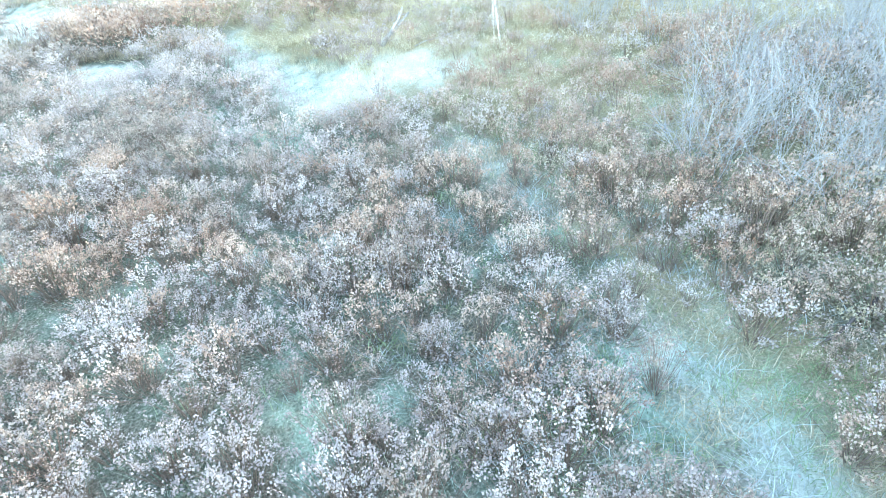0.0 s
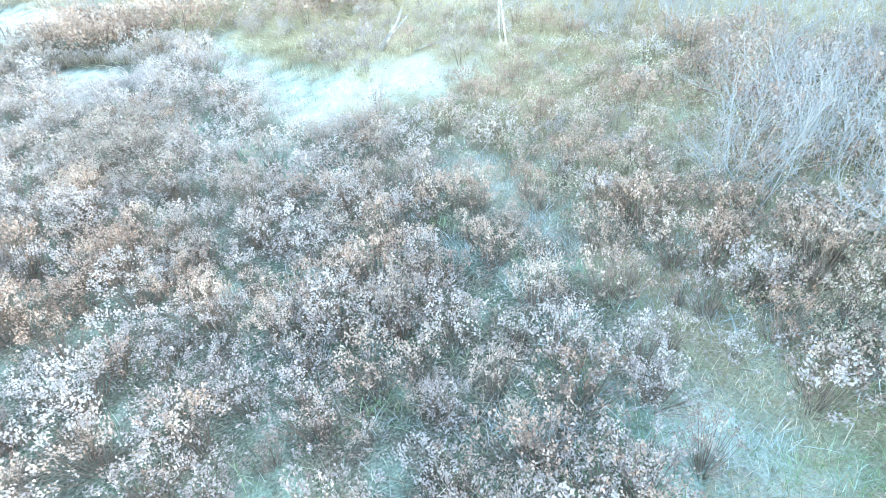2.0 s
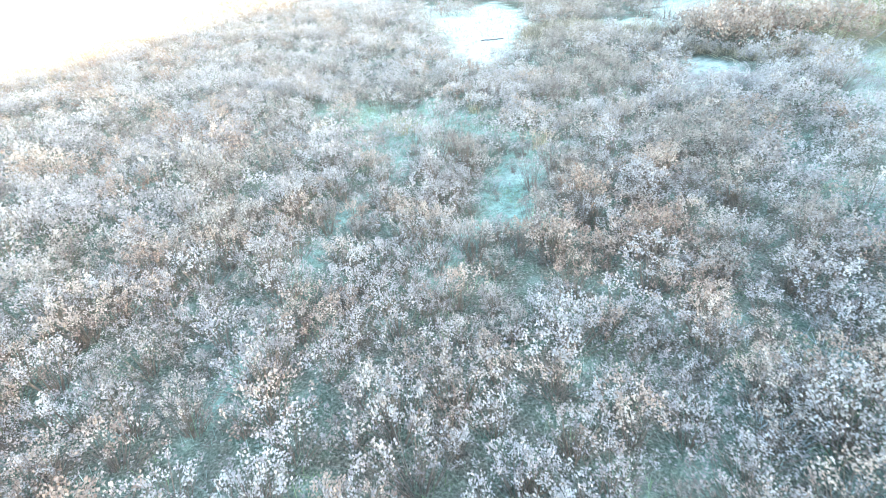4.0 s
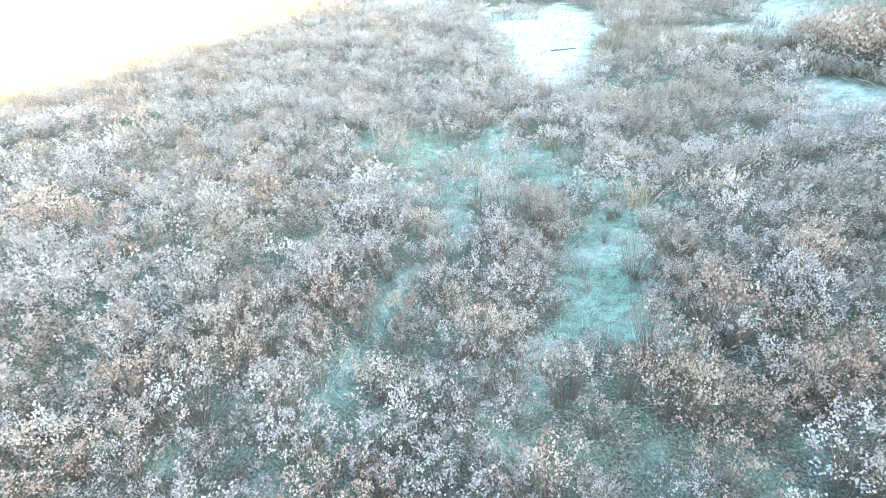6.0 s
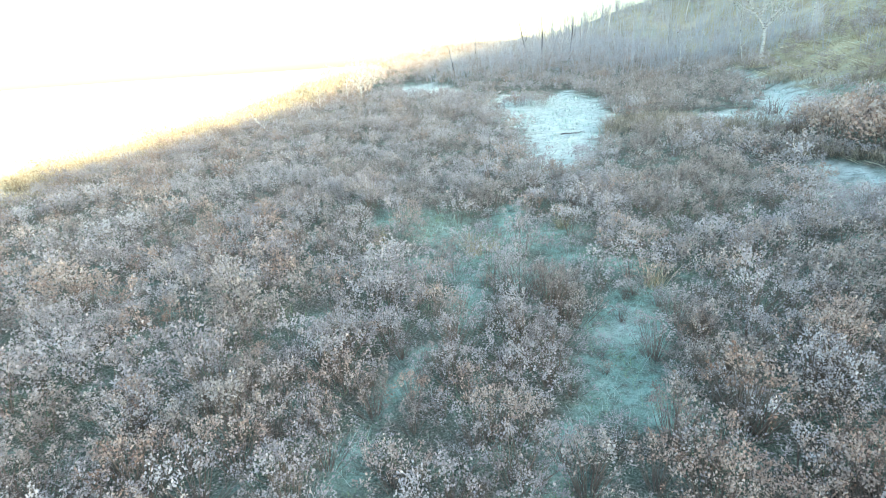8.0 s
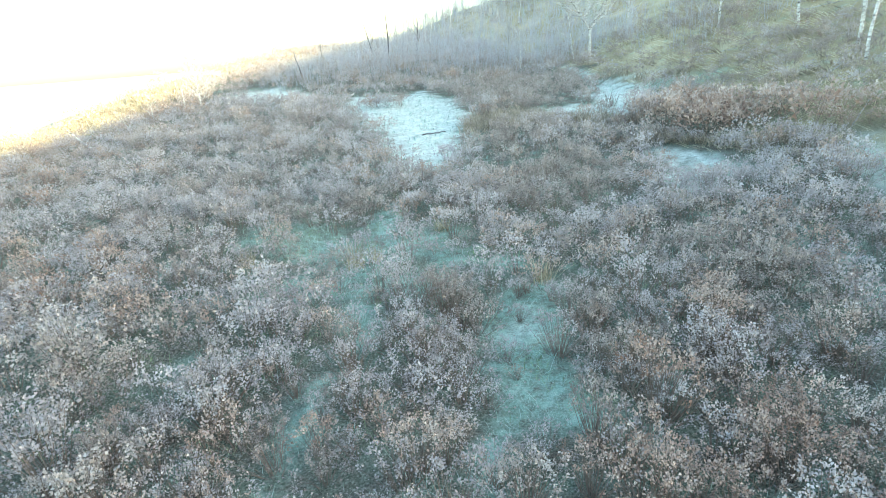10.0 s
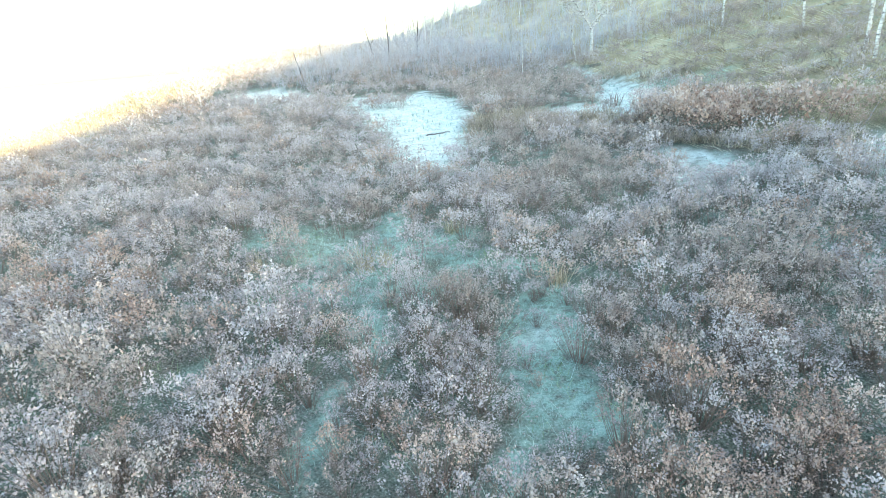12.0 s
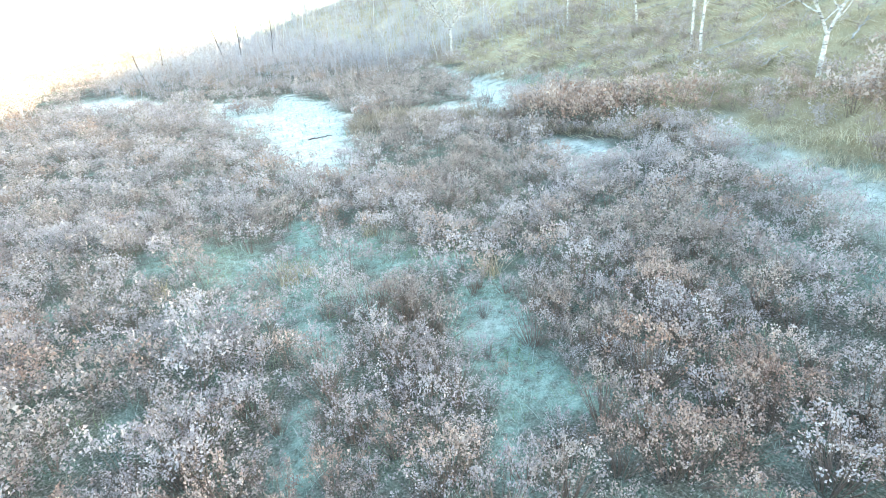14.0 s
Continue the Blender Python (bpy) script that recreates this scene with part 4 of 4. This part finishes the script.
def bare_trunk(x, y, tall, girth, seed, lean, material, name, label, category, branches=5, sweep=1.1):
    rng = np.random.default_rng(seed)
    root = new(name)
    root.location = (x, y, float(height(x, y)))
    tagged(root, label, category)
    trunk, arms = Bits(), []
    st = limb(trunk, rng, (0, 0, -0.15), (lean[0], lean[1], 1.0), tall, girth, 7, 7, 0.05, 0, 0.45)
    for k in range(branches):
        i = 3 + k % 4
        a = rng.uniform(0, 6.283)
        arm = Bits()
        pts = limb(arm, rng, st[i], (np.cos(a), np.sin(a), sweep), tall * rng.uniform(0.15, 0.36), girth * 0.28, 4, 4, 0.14, 0.10, 0.3)
        twigs(arm, rng, pts, 6, tall * 0.12, girth * 0.1)
        arms.append(arm)
    part("trunk", trunk, material, root)
    for arm in arms:
        part("branch", arm, material, root)


bare_trunk(-18.4, 51.4, 2.6, 0.09, 41, (-0.12, 0), M_SNAG, "dead_snag", "dark broken dead trunk standing at the thicket edge", "dead tree", 0)
bare_trunk(-21.3, 68.0, 2.6, 0.06, 42, (0.04, 0), M_SNAG, "dead_snag", "small dark dead tree with few branches", "dead tree", 4)
bare_trunk(-13.8, 62.9, 4.2, 0.08, 43, (-0.22, 0), M_SNAG, "dead_snag", "leaning dark dead tree with bare branches", "dead tree", 6)
bare_trunk(-12.1, 62.0, 4.8, 0.08, 44, (-0.08, 0), M_SNAG, "dead_snag", "tall dark dead tree with bare branches", "dead tree", 5)
bare_trunk(-8.8, 59.5, 4.2, 0.07, 45, (0.06, 0), M_SNAG, "dead_snag", "dark dead sapling in the grey thicket", "dead tree", 5)
bare_trunk(0.0, 47.2, 4.6, 0.055, 46, (0.05, 0), M_LOG, "bare_tree", "grey leafless tree with upswept branches", "tree", 14, 2.4)
bare_trunk(-21.5, 27.2, 2.3, 0.06, 47, (-0.75, 0.1), M_BIRCH, "leaning_snag", "pale leaning dead stem above the shrubs", "dead tree", 1)


def thicket_bush(seed, stems, tall, spread, radius, twig=5, wander=0.10, out_most=0.55, segs=4, twig_segs=3):
    rng = np.random.default_rng(seed)
    b = Bits()
    for _ in range(stems):
        a, r = rng.uniform(0, 6.283), spread * np.sqrt(rng.uniform(0, 1))
        out = rng.uniform(0.05, out_most)
        pts = limb(b, rng, (np.cos(a) * r * 0.7, np.sin(a) * r * 0.7, -0.05), (np.cos(a) * out, np.sin(a) * out, 1.0), tall * rng.uniform(0.55, 1.1), radius * rng.uniform(0.6, 1.2), 3, segs, wander, 0.02, 0.35)
        twigs(b, rng, pts, twig, tall * 0.30, radius * 0.5, 1.2, 0.2, twig_segs)
    return b.arrays()


def build_thickets():
    rng = np.random.default_rng(31)
    near = [thicket_bush(400 + k, 15, 1.9, 0.60, 0.0064, 13, 0.22, 0.30, 4, 2) for k in range(5)]
    meshes = [quad_mesh("stems", v, q, M_OSIER) for v, q in near]
    x, y = jittered(7.2, 17, -7.5, 8.5, 0.92, rng)
    keep = (x > np.interp(y, [-8, -1.0, -0.2, 1.5, 3.1, 6.0, 9.0], [7.3, 7.5, 8.3, 10.9, 11.9, 11.8, 13.5])) & (x < 14.5 - 0.1 * y)
    x, y = x[keep], y[keep]
    for k in range(len(x)):
        ob = new("bare_bush", meshes[rng.integers(0, 5)])
        s = rng.uniform(0.6, 1.25)
        ob.matrix_basis = Matrix.LocRotScale((x[k], y[k], float(height(x[k], y[k]))), Euler((0, 0, rng.uniform(0, 6.28))), (s, s, s))
        tagged(ob, "leafless grey osier bush of many arching stems", "bush", "bare bushes on the bank")
    far = [thicket_bush(420 + k, 7, 3.1, 0.9, 0.014, 5, 0.10, 0.30, 2, 1) for k in range(4)]
    x, y = jittered(-22, 10, 47, 96, 1.3, rng)
    keep = (rough(x, y, 9, 33) > -0.8) & (x > -20 + 0.2 * (y - 50))
    x2, y2 = jittered(9, 30, 36, 70, 1.9, rng)
    k2 = (rough(x2, y2, 7, 34) > 0.1) & (x2 > 8 + 0.0 * y2)
    x, y = np.concatenate([x[keep], x2[k2]]), np.concatenate([y[keep], y2[k2]])
    n = len(x)
    v, q = scattered(far, rng.integers(0, 4, n), np.stack([x, y, height(x, y)], 1), rng.uniform(0, 6.283, n), rng.uniform(0.5, 1.1, n))
    tagged(new("sapling_thicket", quad_mesh("sapling_thicket", v, q, M_SAPLING)), "hazy blue-grey thicket of leafless saplings below the ridge", "thicket", kind="stuff")
    # slender pale trunks along the ridge
    poles = [Bits() for _ in range(3)]
    for b in poles:
        st = limb(b, rng, (0, 0, -0.2), (rng.normal() * 0.05, 0, 1), 4.6, 0.07, 5, 6, 0.05, 0, 0.3)
        twigs(b, rng, st, 10, 1.3, 0.02, 0.9, 0.5)
    x, y = jittered(-16, 16, 72, 100, 2.2, rng)
    keep = rng.uniform(size=len(x)) < 0.55 + 0.3 * rough(x, y, 8.0, 38)
    x, y = x[keep], y[keep]
    n = len(x)
    v, q = scattered([b.arrays() for b in poles], rng.integers(0, 3, n), np.stack([x, y, height(x, y)], 1), rng.uniform(0, 6.283, n), rng.uniform(0.6, 1.1, n))
    tagged(new("ridge_birches", quad_mesh("ridge_birches", v, q, M_BIRCH)), "stand of slender white leafless birches on the ridge", "trees", kind="stuff")


build_thickets()

# ---------------------------------------------------------------- logs and sticks


def fallen(name, ends, radius, seed, material, label, category, stubs=0):
    rng = np.random.default_rng(seed)
    (x0, y0, up0), (x1, y1, up1) = ends
    a = np.array([x0, y0, float(height(x0, y0)) + up0])
    c = np.array([x1, y1, float(height(x1, y1)) + up1])
    u = np.linspace(0, 1, 7)[:, None]
    pts = (c - a) * u + rng.normal(size=(7, 3)) * radius * 0.5
    b = Bits()
    b.tube(pts, np.linspace(radius, radius * 0.55, 7), 8, cap=True)
    root = new(name)
    root.location = a
    tagged(root, label, category)
    part("trunk", b, material, root)
    for _ in range(stubs):
        s = Bits()
        twigs(s, rng, pts, 1, radius * 9, radius * 0.3)
        part("branch", s, material, root)


fallen("fallen_log", [(-12.8, 40.0, 0.16), (-11.4, 41.4, 0.45)], 0.11, 61, M_LOG, "pale barkless log lying on the frosty ground", "log")
fallen("fallen_log", [(9.7, 9.2, 0.10), (11.2, 10.0, 0.45)], 0.06, 62, M_LOG, "forked bleached log leaning on the bank", "log", 5)
fallen("fallen_log", [(9.9, 9.5, 0.05), (11.3, 9.8, 0.35)], 0.045, 63, M_LOG, "forked bleached log leaning on the bank", "log", 4)
fallen("fallen_branch", [(10.2, 8.4, 0.04), (11.6, 7.4, 0.06)], 0.025, 64, M_LOG, "thin grey branch lying in the grass", "branch", 3)
fallen("fallen_branch", [(11.2, 5.8, 0.04), (12.4, 4.0, 0.06)], 0.022, 65, M_LOG, "thin grey branch lying in the grass", "branch", 2)
fallen("fallen_branch", [(6.5, -3.4, 0.10), (5.6, -3.2, 0.25)], 0.025, 66, M_SNAG, "dark dead branch among pale leaves", "branch", 6)
fallen("fallen_branch", [(-4.6, 25.6, 0.05), (-3.6, 26.2, 0.12)], 0.03, 67, M_SNAG, "dark twisted stick on the frosty ground", "branch", 5)

# bleached sticks strewn over the slope
rng = np.random.default_rng(71)
for k in range(26):
    sx, sy = rng.uniform(8.5, 19), rng.uniform(13, 44)
    a, ln = rng.uniform(-0.9, 0.9), rng.uniform(0.8, 2.4)
    fallen("fallen_branch", [(sx, sy, 0.08), (sx + ln * math.cos(a), sy + ln * math.sin(a), 0.14)], rng.uniform(0.02, 0.045), 720 + k, M_LOG, "bleached fallen branch on the grassy slope", "branch", 2)
